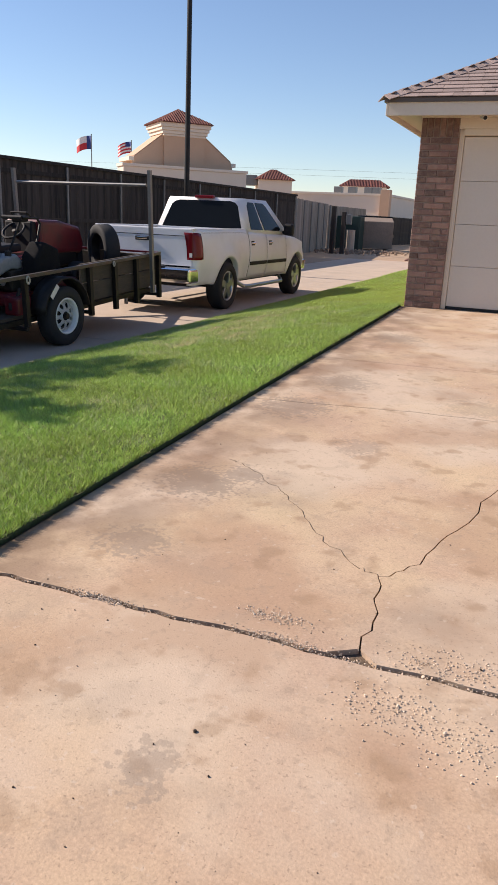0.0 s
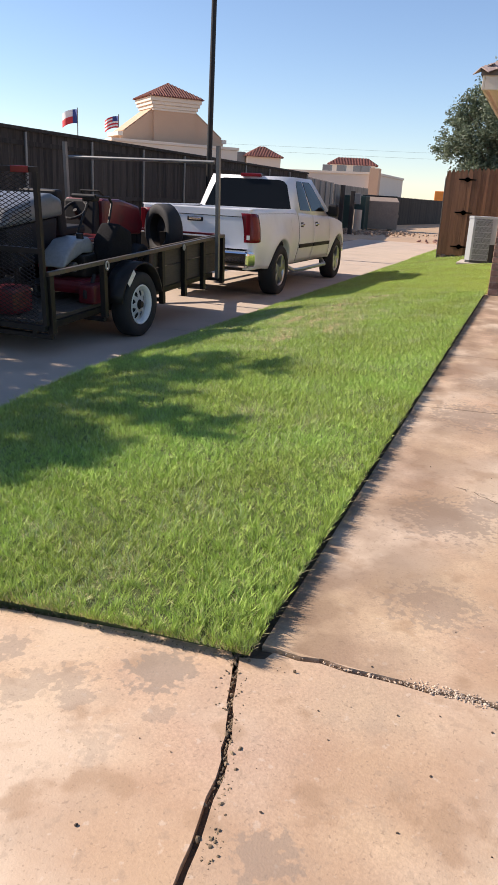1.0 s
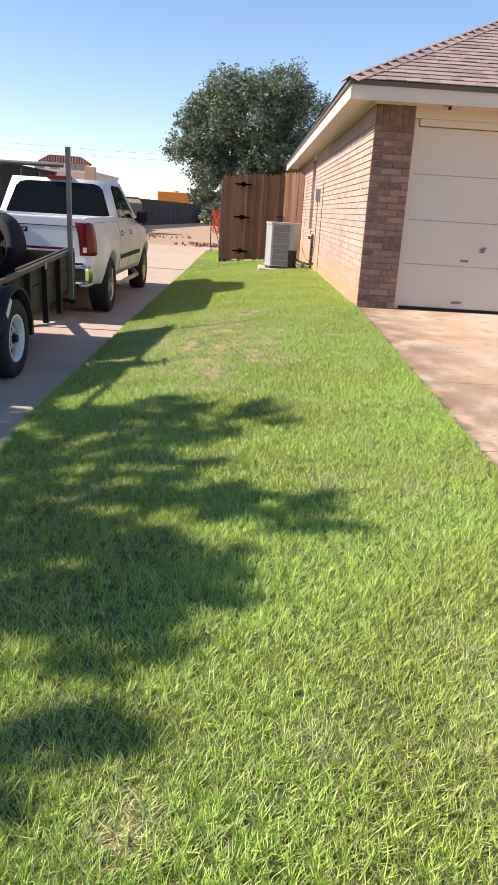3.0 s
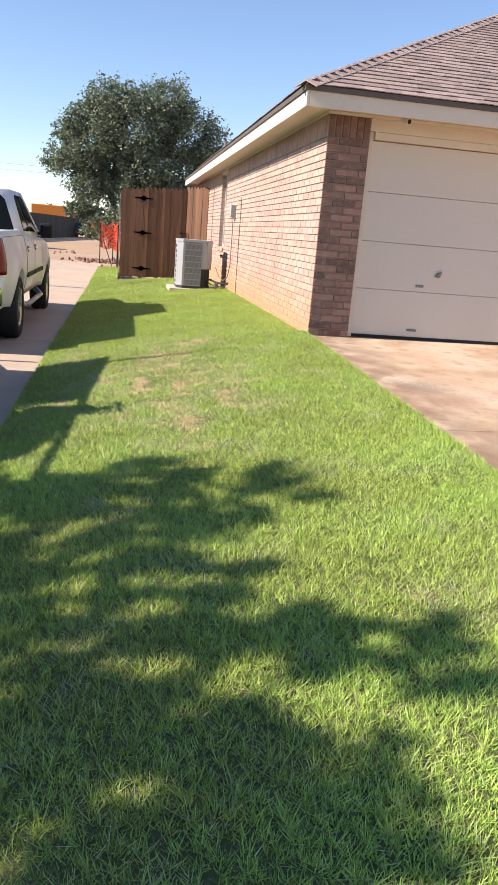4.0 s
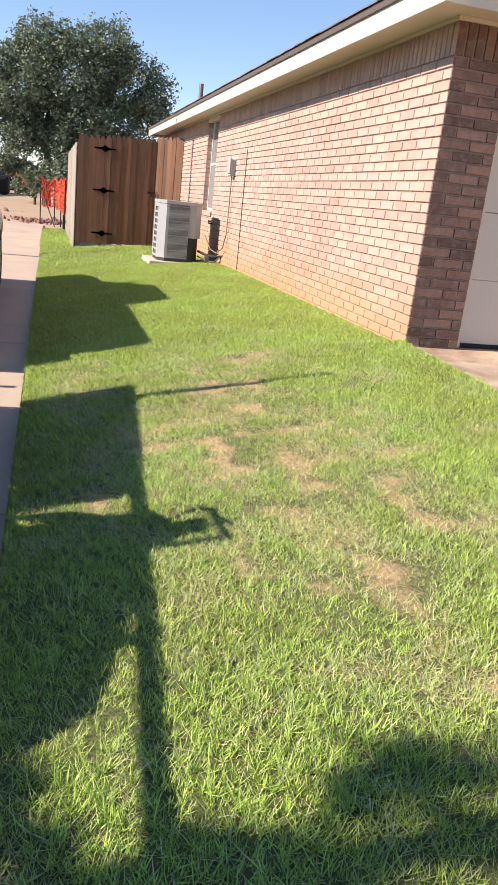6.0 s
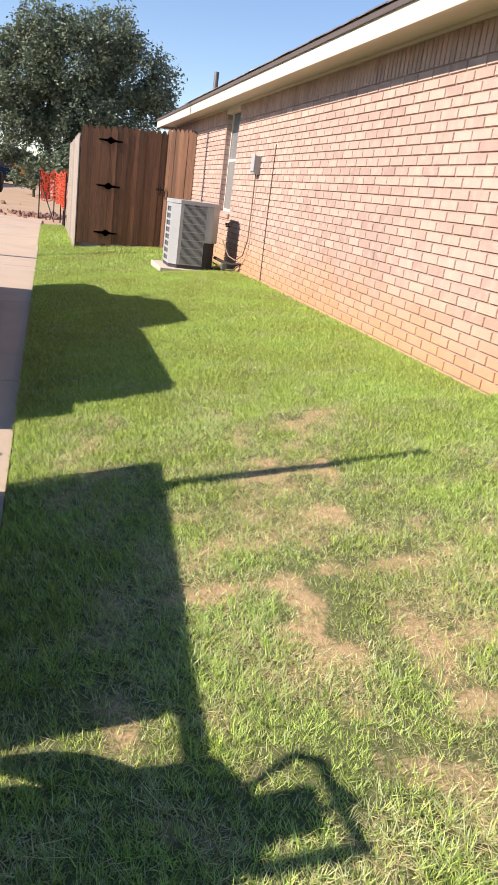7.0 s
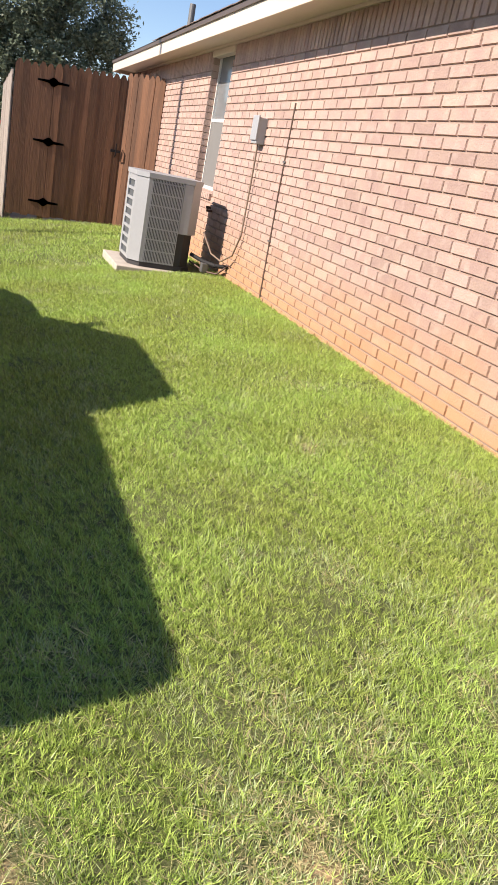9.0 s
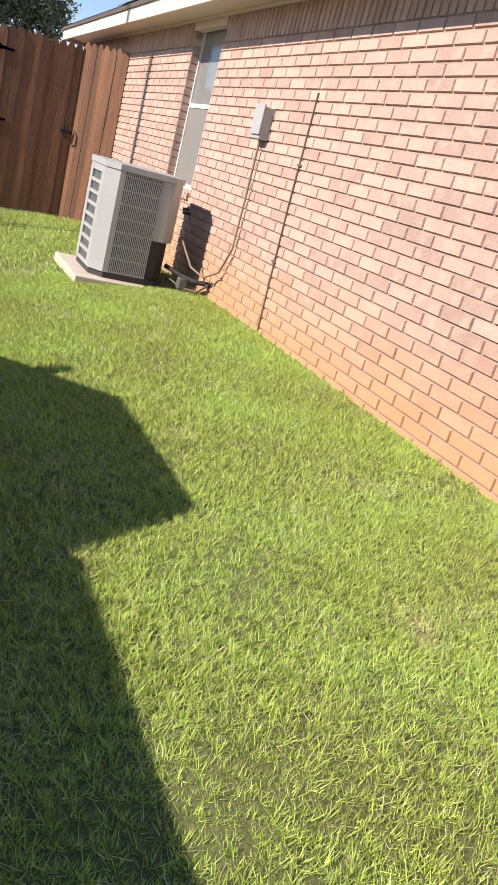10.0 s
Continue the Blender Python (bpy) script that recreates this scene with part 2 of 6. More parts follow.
def box(x0, x1, y0, y1, z0, z1, bevel=0.0, bm=None):
    bm = bm or bmesh.new()
    m = Matrix.LocRotScale(((x0 + x1) / 2, (y0 + y1) / 2, (z0 + z1) / 2), None, (abs(x1 - x0), abs(y1 - y0), abs(z1 - z0)))
    geo = bmesh.ops.create_cube(bm, size=1, matrix=m)
    if bevel:
        edges = list({e for v in geo["verts"] for e in v.link_edges})
        bmesh.ops.bevel(bm, geom=edges, offset=bevel, segments=2, affect="EDGES", profile=0.5)
    return bm


def rod(a, b, r, seg=10, r2=None, bm=None):
    """A round bar from a to b."""
    bm = bm or bmesh.new()
    a, b = Vector(a), Vector(b)
    d = b - a
    m = Matrix.Translation((a + b) / 2) @ d.to_track_quat("Z", "Y").to_matrix().to_4x4()
    bmesh.ops.create_cone(bm, cap_ends=True, segments=seg, radius1=r, radius2=r if r2 is None else r2, depth=d.length, matrix=m)
    return bm


def beam(a, b, w, h, bm=None):
    """A square bar from a to b, w across and h high."""
    bm = bm or bmesh.new()
    a, b = Vector(a), Vector(b)
    d = b - a
    m = Matrix.Translation((a + b) / 2) @ d.to_track_quat("Y", "Z").to_matrix().to_4x4() @ Matrix.Diagonal((w, d.length, h, 1))
    bmesh.ops.create_cube(bm, size=1, matrix=m)
    return bm


def prism(points, x0, x1, bm=None):
    """A (y, z) outline drawn out from x0 to x1."""
    bm = bm or bmesh.new()
    a = [bm.verts.new((x0, y, z)) for y, z in points]
    b = [bm.verts.new((x1, y, z)) for y, z in points]
    n = len(points)
    bm.faces.new(a)
    bm.faces.new(b[::-1])
    for i in range(n):
        bm.faces.new((a[i], b[i], b[(i + 1) % n], a[(i + 1) % n]))
    bmesh.ops.recalc_face_normals(bm, faces=bm.faces)
    return bm


def slab(points, height, thick, bm=None):
    """A plan outline (x, y) with its top at height(x, y), thick metres deep."""
    bm = bm or bmesh.new()
    a = [bm.verts.new((x, y, height(x, y))) for x, y in points]
    b = [bm.verts.new((x, y, height(x, y) - thick)) for x, y in points]
    n = len(points)
    bm.faces.new(a)
    bm.faces.new(b[::-1])
    for i in range(n):
        bm.faces.new((a[i], b[i], b[(i + 1) % n], a[(i + 1) % n]))
    bmesh.ops.recalc_face_normals(bm, faces=bm.faces)
    return bm


def smooth(ob):
    for p in ob.data.polygons:
        p.use_smooth = True
    return ob


def tube(points, r, seg=8, bm=None):
    """A bent round bar through points."""
    bm = bm or bmesh.new()
    for a, b in zip(points, points[1:]):
        rod(a, b, r, seg, bm=bm)
    for p in points[1:-1]:
        bmesh.ops.create_icosphere(bm, subdivisions=1, radius=r * 1.02, matrix=Matrix.Translation(p))
    return bm


def mesh_from(name, verts, faces, mat, parent=None, label=""):
    me = bpy.data.meshes.new(name)
    me.from_pydata(verts, [], faces)
    me.materials.append(mat)
    ob = new(name, me)
    if parent:
        ob.parent = parent
    return tagged(ob, label)


def spin(profile, axis_x, y, z, seg=32, bm=None):
    """A ring turned about an axis along x: profile of (x offset, radius)."""
    bm = bm or bmesh.new()
    rings = []
    for k in range(seg):
        a = 2 * math.pi * k / seg
        rings.append([bm.verts.new((axis_x + dx, y + r * math.cos(a), z + r * math.sin(a))) for dx, r in profile])
    n = len(profile)
    for k in range(seg):
        p, q = rings[k], rings[(k + 1) % seg]
        for i in range(n - 1):
            bm.faces.new((p[i], p[i + 1], q[i + 1], q[i]))
    bmesh.ops.recalc_face_normals(bm, faces=bm.faces)
    return bm


# ---------------------------------------------------------------- heights of the ground
def drive_z(x, y):
    """The garage drive, which falls towards the street and to its side."""
    return 0.031 * max(-16.0, min(0.0, y)) + (0.055 * max(-3.2, x) if x < 0 else 0.0)


def apron_z(x, y):
    """The same fall without its bend, for the slab beside the seam."""
    return 0.031 * y + 0.055 * x


def side_z(x, y):
    """The side drive on which the truck stands."""
    return -0.49


def lawn_left(y):
    """x of the lawn's edge along the side drive."""
    return -2.9 + (0.043 * (-3.6 - y) ** 2 if y < -3.6 else 0.0)


def worn_at(x, y):
    """How bare the lawn is at a place: over 0 the grass is thin."""
    near = math.exp(-(((x + 1.75) / 1.0) ** 2 + ((y + 1.7) / 2.3) ** 4))
    return 0.75 * noise.noise((x * 2.1, y * 2.1, 4)) + 1.05 * noise.noise((x * 6.5, y * 6.5, 8)) + 0.92 * near - 0.98


def lawn_z(x, y):
    right = 0.031 * y + 0.03 if y < 0 else (-0.02 - 0.004 * y if y < 6 else -0.044 - 0.022 * (y - 6))
    left = -0.45 + (0.02 * (-3.6 - y) if y < -3.6 else 0)
    u = max(0.0, min(1.0, x / lawn_left(y)))
    return right + (left - right) * u ** 1.4

# ---------------------------------------------------------------- ground
def build_ground():
    verts, faces = [], []
    xs = [-900, -300, -100, -40, -20, -12, -8, -5, -3, -1, 1, 4, 8, 20, 60, 300, 900]
    ys = [-900, -200, -60, -30, -16, -10, -6, 0, 6, 14, 22, 30, 45, 80, 200, 500, 900]
    for y in ys:
        for x in xs:
            verts.append((x, y, -0.66 if -7 < x < 9 and -17 < y < 18 else -0.53))
    n = len(xs)
    for j in range(len(ys) - 1):
        for i in range(n - 1):
            faces.append((j * n + i, j * n + i + 1, (j + 1) * n + i + 1, (j + 1) * n + i))
    tagged(mesh_from("ground", verts, faces, dirt), "bare reddish dirt ground running to the horizon", "ground", kind="structure")


build_ground()


def build_lawn_soil():
    ys = np.concatenate([np.linspace(-8.22, 6.0, 620), np.linspace(6.1, 19.0, 90)])
    us = np.linspace(0, 1, 130)
    verts, faces = [], []
    for y in ys:
        for u in us:
            x = lawn_left(y) * u - 0.065 * (1 - u) * (y < 0) - 0.003
            if y > 12.0:
                x = -2.28 + (lawn_left(y) + 2.28) * u
            verts.append((x, y, lawn_z(x, y) + 0.012 * noise.noise((x * 2.5, y * 2.5, 0))))
    n = len(us)
    for j in range(len(ys) - 1):
        for i in range(n - 1):
            faces.append((j * n + i, (j + 1) * n + i, (j + 1) * n + i + 1, j * n + i + 1))
    bm = bmesh.new()
    me = bpy.data.meshes.new("lawn")
    me.from_pydata(verts, [], faces)
    bm.from_mesh(me)
    rim = [e for e in bm.edges if e.is_boundary]
    low = bmesh.ops.extrude_edge_only(bm, edges=rim)["geom"]
    for v in low:
        if isinstance(v, bmesh.types.BMVert):
            v.co.z -= 0.16
    bm.to_mesh(me)
    bm.free()
    me.materials.append(lawn_soil)
    wear = me.attributes.new("bare", "FLOAT", "POINT")
    wear.data.foreach_set("value", [worn_at(v.co.x, v.co.y) + 0.25 * noise.noise((v.co.x * 17, v.co.y * 17, 1)) for v in me.vertices])
    return tagged(new("lawn", me), "clipped green lawn strip with worn bare patches of soil", "lawn", kind="structure")


build_lawn_soil()


def jag(a, b, n, amount, seed):
    """A wandering line between two plan points."""
    rnd = random.Random(seed)
    pts = []
    for i in range(n + 1):
        f = i / n
        k = amount * (0 < i < n)
        pts.append((a[0] + (b[0] - a[0]) * f + rnd.uniform(-k, k), a[1] + (b[1] - a[1]) * f + rnd.uniform(-k, k)))
    return pts


def shifted(points, dx, dy):
    return [(x + dx, y + dy) for x, y in points]


def path_of(corners, n, amount, seed):
    pts = []
    for i, (a, b) in enumerate(zip(corners, corners[1:])):
        pts += jag(a, b, n, amount, seed + i)[0 if i == 0 else 1:]
    return pts


# the garage drive: slabs parted by worn joints and by a wandering crack
garage_drive = thing("garage_drive", "old stained tan concrete driveway with open joints and cracks", "driveway", kind="structure")
for outline in ([(0.0, -16), (9, -16), (9, 0.1), (0.0, 0.1)], [(-0.07, -8.3), (0.0, -8.3), (0.0, 0.1), (-0.07, 0.1)], [(-3.2, -16), (0.0, -16), (0.0, -8.3), (-3.2, -8.3)]):
    part("base", slab(outline, lambda x, y: drive_z(x, y) - 0.018, 0.05), soil, garage_drive)
JOINT_A = path_of([(-0.06, -8.17), (1.45, -8.14), (3.2, -8.1), (9.0, -8.0)], 20, 0.009, 3)
JOINT_B = path_of([(-0.03, -5.38), (1.1, -5.18), (2.6, -5.1), (9.0, -5.05)], 8, 0.012, 9)
JOINT_C = path_of([(-0.03, -3.76), (1.6, -3.68), (9.0, -3.6)], 8, 0.008, 14)
CRACK = path_of([(1.46, -8.13), (1.47, -7.83), (1.41, -7.57), (1.54, -7.40), (1.63, -7.01), (1.76, -6.4), (2.0, -5.9), (2.35, -5.12)], 5, 0.018, 21)
SEAM = path_of([(-0.10, -8.19), (-0.02, -8.44), (0.05, -8.64), (0.09, -8.95), (0.2, -10.0), (0.3, -16.0)], 5, 0.006, 33)


def near_split(line, p):
    return min(range(len(line)), key=lambda i: (line[i][0] - p[0]) ** 2 + (line[i][1] - p[1]) ** 2)


ia, ib = near_split(JOINT_A, CRACK[0]), near_split(JOINT_B, CRACK[-1])
W = 0.012
left_piece = [(-0.03, -8.16)] + shifted(JOINT_A[1:ia], 0, W) + shifted(CRACK[1:-1], -0.003, 0) + shifted(JOINT_B[:ib][::-1], 0, -0.004)
right_piece = shifted(JOINT_A[ia + 1:], 0, W) + shifted(JOINT_B[ib + 1:][::-1], 0, -0.004) + shifted(CRACK[1:-1][::-1], 0.003, 0)
part("slab", slab(left_piece, drive_z, 0.1), concrete, garage_drive)
part("slab", slab(right_piece, drive_z, 0.1), concrete, garage_drive)
part("slab", slab(shifted(JOINT_B, 0, 0.003) + shifted(JOINT_C[::-1], 0, -0.003), drive_z, 0.1), concrete, garage_drive)
part("slab", slab(shifted(JOINT_C, 0, 0.003) + [(9, 0.12), (-0.03, 0.12)], drive_z, 0.1), concrete, garage_drive)
part("slab", slab([(0.0, -8.22)] + shifted(JOINT_A[1:], 0, -W) + [(9, -16)] + shifted(SEAM[::-1][:-1], 0.009, 0), lambda x, y: 0.031 * y, 0.1), concrete, garage_drive)
APRON_CRACK = path_of([(-1.30, -8.28), (-1.43, -8.38), (-1.62, -8.55), (-2.0, -9.2), (-2.6, -10.5), (-3.2, -12.5), (-3.2, -16)], 5, 0.012, 41)
part("slab", slab(shifted(SEAM[1:], -0.009, 0) + [(-3.2, -16)] + shifted(APRON_CRACK[::-1], 0.004, 0) + [(-0.12, -8.20)], apron_z, 0.1), concrete, garage_drive)
part("slab", slab(shifted(APRON_CRACK[:-1], -0.004, 0) + [(-3.205, -16), (-3.205, -8.3)], apron_z, 0.1), concrete, garage_drive)
part("slab", slab([(-3.21, -16), (-12, -16), (-12, -8.3), (-3.21, -8.3)], drive_z, 0.1), concrete, garage_drive)


# a fine crack that has not opened yet
FINE = path_of([(0.36, -6.62), (0.51, -6.69), (0.83, -6.97), (1.08, -7.31), (1.30, -7.52), (1.41, -7.57)], 7, 0.016, 55)
verts = []
for i, (x, y) in enumerate(FINE):
    w = 0.0006 + 0.0005 * (i % 3)
    verts += [(x - w, y - w, drive_z(x, y) + 0.0015), (x + w, y + w, drive_z(x, y) + 0.0015)]
mesh_from("fine_crack", verts, [(2 * i, 2 * i + 1, 2 * i + 3, 2 * i + 2) for i in range(len(FINE) - 1)], soil, garage_drive)


def build_rubble(name, label, spots, count, size, mat, seed, height):
    """Loose chips of broken concrete or stone, joined."""
    rnd = random.Random(seed)
    bm = bmesh.new()
    for _ in range(count):
        cx, cy, rx, ry = rnd.choice(spots)
        x, y = cx + rnd.gauss(0, rx), cy + rnd.gauss(0, ry)
        s = size * rnd.uniform(0.35, 1.3) * (1.6 if rnd.random() < 0.06 else 1)
        m = pose(x, y, height(x, y) + s * 0.18, rnd.uniform(0, 360), rnd.uniform(0, 360), rnd.uniform(0, 360)) @ Matrix.Diagonal((s, s * rnd.uniform(0.5, 1), s * rnd.uniform(0.35, 0.7), 1))
        bmesh.ops.create_icosphere(bm, subdivisions=1, radius=0.5, matrix=m)
    for v in bm.verts:
        v.co += Vector(noise.noise_vector(v.co * 37)) * size * 0.12
    ob = part(name, bm, mat)
    return tagged(ob, label, "rubble", kind="stuff")


chips = material("concrete_chips", (0.58, 0.46, 0.35), 0.9, spread=0.2, fine=70, coarse=9, bump=0.4, per_island=0.3)
build_rubble("concrete_chips", "pale broken concrete chips lying along the worn joint", [(1.74, -8.07, 0.13, 0.035), (1.95, -8.03, 0.16, 0.05), (1.22, -8.13, 0.10, 0.014), (0.55, -8.155, 0.07, 0.012),
             (1.85, -8.38, 0.10, 0.07), (1.62, -8.32, 0.08, 0.06), (1.16, -8.01, 0.06, 0.02), (1.3, -4.3, 0.3, 0.1)], 2600, 0.0065, chips, 5, drive_z)
build_rubble("concrete_chips", "small concrete crumbs caught in the drive joint", [(0.3 + 0.33 * i, -8.155 + 0.005 * i, 0.17, 0.008) for i in range(7)], 900, 0.007, chips, 6, lambda x, y: drive_z(x, y) - 0.008)
litter = material("soil_litter", (0.20, 0.145, 0.09), 0.95, spread=0.3, fine=80, coarse=12, per_island=0.45)
build_rubble("joint_litter", "brown soil crumbs and dry bits filling the drive seam", [(-0.08 + 0.034 * i - 0.0009 * i * i, -8.22 - 0.09 * i, 0.006, 0.05) for i in range(12)], 1100, 0.010, litter, 16, lambda x, y: 0.031 * y - 0.006)
build_rubble("joint_litter", "brown soil crumbs lying along the lawn's front edge", [(-0.12 - 0.14 * i, -8.245, 0.09, 0.010) for i in range(13)], 900, 0.008, litter, 17, lambda x, y: apron_z(x, y) - 0.004)
debris = material("dry_leaf_bits", (0.07, 0.05, 0.035), 0.9, spread=0.3)
build_rubble("leaf_bits", "dark dry leaf bits scattered over the concrete", [(1.0, -6.6, 0.7, 1.2), (0.8, -8.8, 0.6, 0.5)], 110, 0.007, debris, 8, drive_z)

# the side drive, in slabs
side_drive = thing("side_drive", "pale concrete side driveway beside the lawn", "driveway", kind="structure")
part("base", slab([(-7, -8.25), (-2.0, -8.25), (-2.6, -6), (-2.96, -4), (-2.96, 22), (-7, 22)], lambda x, y: side_z(x, y) - 0.03, 0.05), soil, side_drive)
edge = [(lawn_left(y) - 0.03, y) for y in np.linspace(-8.26, -3.6, 12)]
part("slab", slab([(float(x), float(y)) for x, y in edge] + [(-2.93, -2.2), (-6.8, -2.2), (-6.8, -8.26)], side_z, 0.1), concrete_drive, side_drive)
for y0, y1 in ((-2.19, 1.64), (1.652, 5.3), (5.312, 8.93), (8.942, 13.08), (13.092, 17.2), (17.212, 22.5)):
    part("slab", slab([(-2.93, y0), (-2.93, y1), (-6.8, y1), (-6.8, y0)], side_z, 0.1), concrete_drive, side_drive)

# ---------------------------------------------------------------- house
house = thing("house", "single-storey pink brick house with a shingled hip roof", "house", kind="structure")
EAVE_X, EAVE_Y, HOUSE_LEN, HOUSE_W = -0.37, -0.46, 15.0, 12.0
WIN_Y0, WIN_Y1, WIN_Z0, WIN_Z1 = 8.08, 8.98, 0.76, 2.335
COURSE, BRICK_L, BRICK_H, JOINT = 0.0782, 0.244, 0.0665, 0.0115
side_wall = part("side_wall", box(0.010, 0.22, 0.010, WIN_Y0, -0.4, 2.37), mortar, house)
part("side_wall", box(0.010, 0.22, WIN_Y1, HOUSE_LEN - 0.5, -0.4, 2.37), mortar, house)
part("side_wall", box(0.010, 0.22, WIN_Y0, WIN_Y1, -0.4, WIN_Z0 - 0.01), mortar, house)
part("side_wall", box(0.010, 0.22, WIN_Y0, WIN_Y1, WIN_Z1, 2.37), mortar, house)
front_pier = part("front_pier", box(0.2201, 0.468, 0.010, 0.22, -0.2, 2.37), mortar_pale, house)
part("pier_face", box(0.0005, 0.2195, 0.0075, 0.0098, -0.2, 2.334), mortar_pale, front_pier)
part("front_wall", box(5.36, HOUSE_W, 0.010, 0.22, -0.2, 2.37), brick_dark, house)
part("rear_wall", box(0.2201, HOUSE_W, HOUSE_LEN - 0.7, HOUSE_LEN - 0.5, -0.4, 2.37), mortar, house)
part("right_wall", box(HOUSE_W - 0.2, HOUSE_W, 0.2201, HOUSE_LEN - 0.701, -0.4, 2.37), mortar, house)
part("lintel", box(0.468, 5.36, 0.012, 0.2, 2.21, 2.37), trim_paint, house)
# eaves
part("fascia", box(EAVE_X, EAVE_X + 0.03, EAVE_Y, HOUSE_LEN, 2.305, 2.470, 0.004), trim_paint, house)
part("fascia", box(EAVE_X + 0.031, HOUSE_W + 0.4, EAVE_Y, EAVE_Y + 0.03, 2.305, 2.470, 0.004), trim_paint, house)
part("soffit", box(EAVE_X + 0.031, 0.01, EAVE_Y + 0.031, HOUSE_LEN, 2.366, 2.382), trim_paint, house)
part("soffit", box(0.0101, HOUSE_W, EAVE_Y + 0.031, 0.02, 2.366, 2.382), trim_paint, house)
part("fascia", box(EAVE_X + 0.031, HOUSE_W, HOUSE_LEN - 0.03, HOUSE_LEN, 2.305, 2.470), trim_paint, house)
part("frieze_board", box(-0.018, 0.009, -0.018, HOUSE_LEN - 0.5, 2.335, 2.365, 0.003), trim_paint, house)
part("frieze_board", box(0.0095, HOUSE_W, -0.018, 0.009, 2.335, 2.365, 0.003), trim_paint, house)
drip_metal = material("drip_edge", (0.10, 0.075, 0.06), 0.5, spread=0.1)
part("drip_edge", box(EAVE_X - 0.022, EAVE_X - 0.004, EAVE_Y - 0.022, HOUSE_LEN + 0.02, 2.452, 2.500), drip_metal, house)
part("drip_edge", box(EAVE_X - 0.003, HOUSE_W + 0.4, EAVE_Y - 0.022, EAVE_Y - 0.004, 2.452, 2.500), drip_metal, house)

# roof: two slopes under rows of shingle tabs, with a hip cap
SLOPE, RUN = 0.53, 6.2
RX, RY, RZ = EAVE_X - 0.03, EAVE_Y - 0.03, 2.500


def roof_deck():
    bm = bmesh.new()
    v = [bm.verts.new(p) for p in ((RX, RY, RZ), (RX + 2 * RUN, RY, RZ), (RX + RUN, RY + RUN, RZ + SLOPE * RUN),
                                   (RX + RUN, HOUSE_LEN - RUN, RZ + SLOPE * RUN), (RX, HOUSE_LEN + 0.03, RZ), (RX + 2 * RUN, HOUSE_LEN + 0.03, RZ))]
    for f in ((0, 1, 2), (0, 2, 3, 4), (1, 5, 3, 2), (4, 3, 5), (0, 4, 5, 1)):
        bm.faces.new([v[i] for i in f])
    bmesh.ops.recalc_face_normals(bm, faces=bm.faces)
    return bm


roof = part("roof", roof_deck(), roof_felt, house)
TAB_ROW = 0.125


def tab_corners(front, row, a0, a1, lift):
    """The corners of one tab on the front or the side slope: row up the slope, from a0 to a1 along the eave."""
    c = 1 / math.sqrt(1 + SLOPE * SLOPE)
    out = []
    for k, drop in ((row, 0.014 + lift), (row + 1.25, 0.003)):
        up = k * TAB_ROW * c
        for a in (a0, a1):
            n = Vector((0, -SLOPE * c, c)) if front else Vector((-SLOPE * c, 0, c))
            p = Vector((a, RY + up, RZ + up * SLOPE)) if front else Vector((RX + up, a, RZ + up * SLOPE))
            out.append((p + n * drop, p + n * (drop - 0.008)))
    return out


def tab_geometry(corners):
    (a, al), (b, bl), (c, _), (d, _) = corners
    return [a, b, d, c, al, bl], [(0, 1, 2, 3), (4, 5, 1, 0), (4, 0, 3), (5, 2, 1)]


def build_shingles():
    rnd = random.Random(12)
    c = 1 / math.sqrt(1 + SLOPE * SLOPE)
    rest_v, rest_f, made = [], [], 0
    for front in (True, False):
        for row in range(0, 50):
            up = row * TAB_ROW * c
            lo = (RX if front else RY) + up + 0.02
            hi = min((RX + 2 * RUN - up) if front else 11.0, 6.0 if front else 11.0)
            a = lo - rnd.uniform(0, 0.2)
            while a < hi:
                wide = rnd.uniform(0.11, 0.24)
                a0, a1 = max(lo, a), min(hi, a + wide - 0.004)
                if a1 - a0 > 0.02:
                    v, f = tab_geometry(tab_corners(front, row, a0, a1, rnd.uniform(0, 0.006)))
                    if front and made < 290 and row < 22 and a0 < 2.6:
                        mesh_from("shingle", v, f, shingle, roof)
                        made += 1
                    else:
                        n = len(rest_v)
                        rest_v += v
                        rest_f += [tuple(n + i for i in q) for q in f]
                a += wide
    tagged(mesh_from("shingle_rows", rest_v, rest_f, shingle, roof), kind="stuff")
    ridge = Vector((1, 1, SLOPE)).normalized()
    across = Vector((1, -1, 0)).normalized()
    length = RUN * math.sqrt(2 + SLOPE * SLOPE)
    n = int(length / 0.13)
    for i in range(n):
        p = Vector((RX, RY, RZ + 0.02)) + ridge * (i * 0.13)
        q = p + ridge * 0.19
        up = Vector((0, 0, 1))
        s = SLOPE * 0.13 / math.sqrt(2)
        v = [p - across * 0.13 + up * (0.004 - s), p + up * 0.016, p + across * 0.13 + up * (0.004 - s),
             q - across * 0.13 - up * (0.004 + s), q + up * 0.004, q + across * 0.13 - up * (0.004 + s),
             p - across * 0.13 - up * (0.006 + s), p + up * 0.006, p + across * 0.13 - up * (0.006 + s)]
        mesh_from("hip_cap", v, [(0, 1, 4, 3), (1, 2, 5, 4), (6, 7, 1, 0), (7, 8, 2, 1), (0, 3, 6), (2, 8, 5)], shingle, roof)


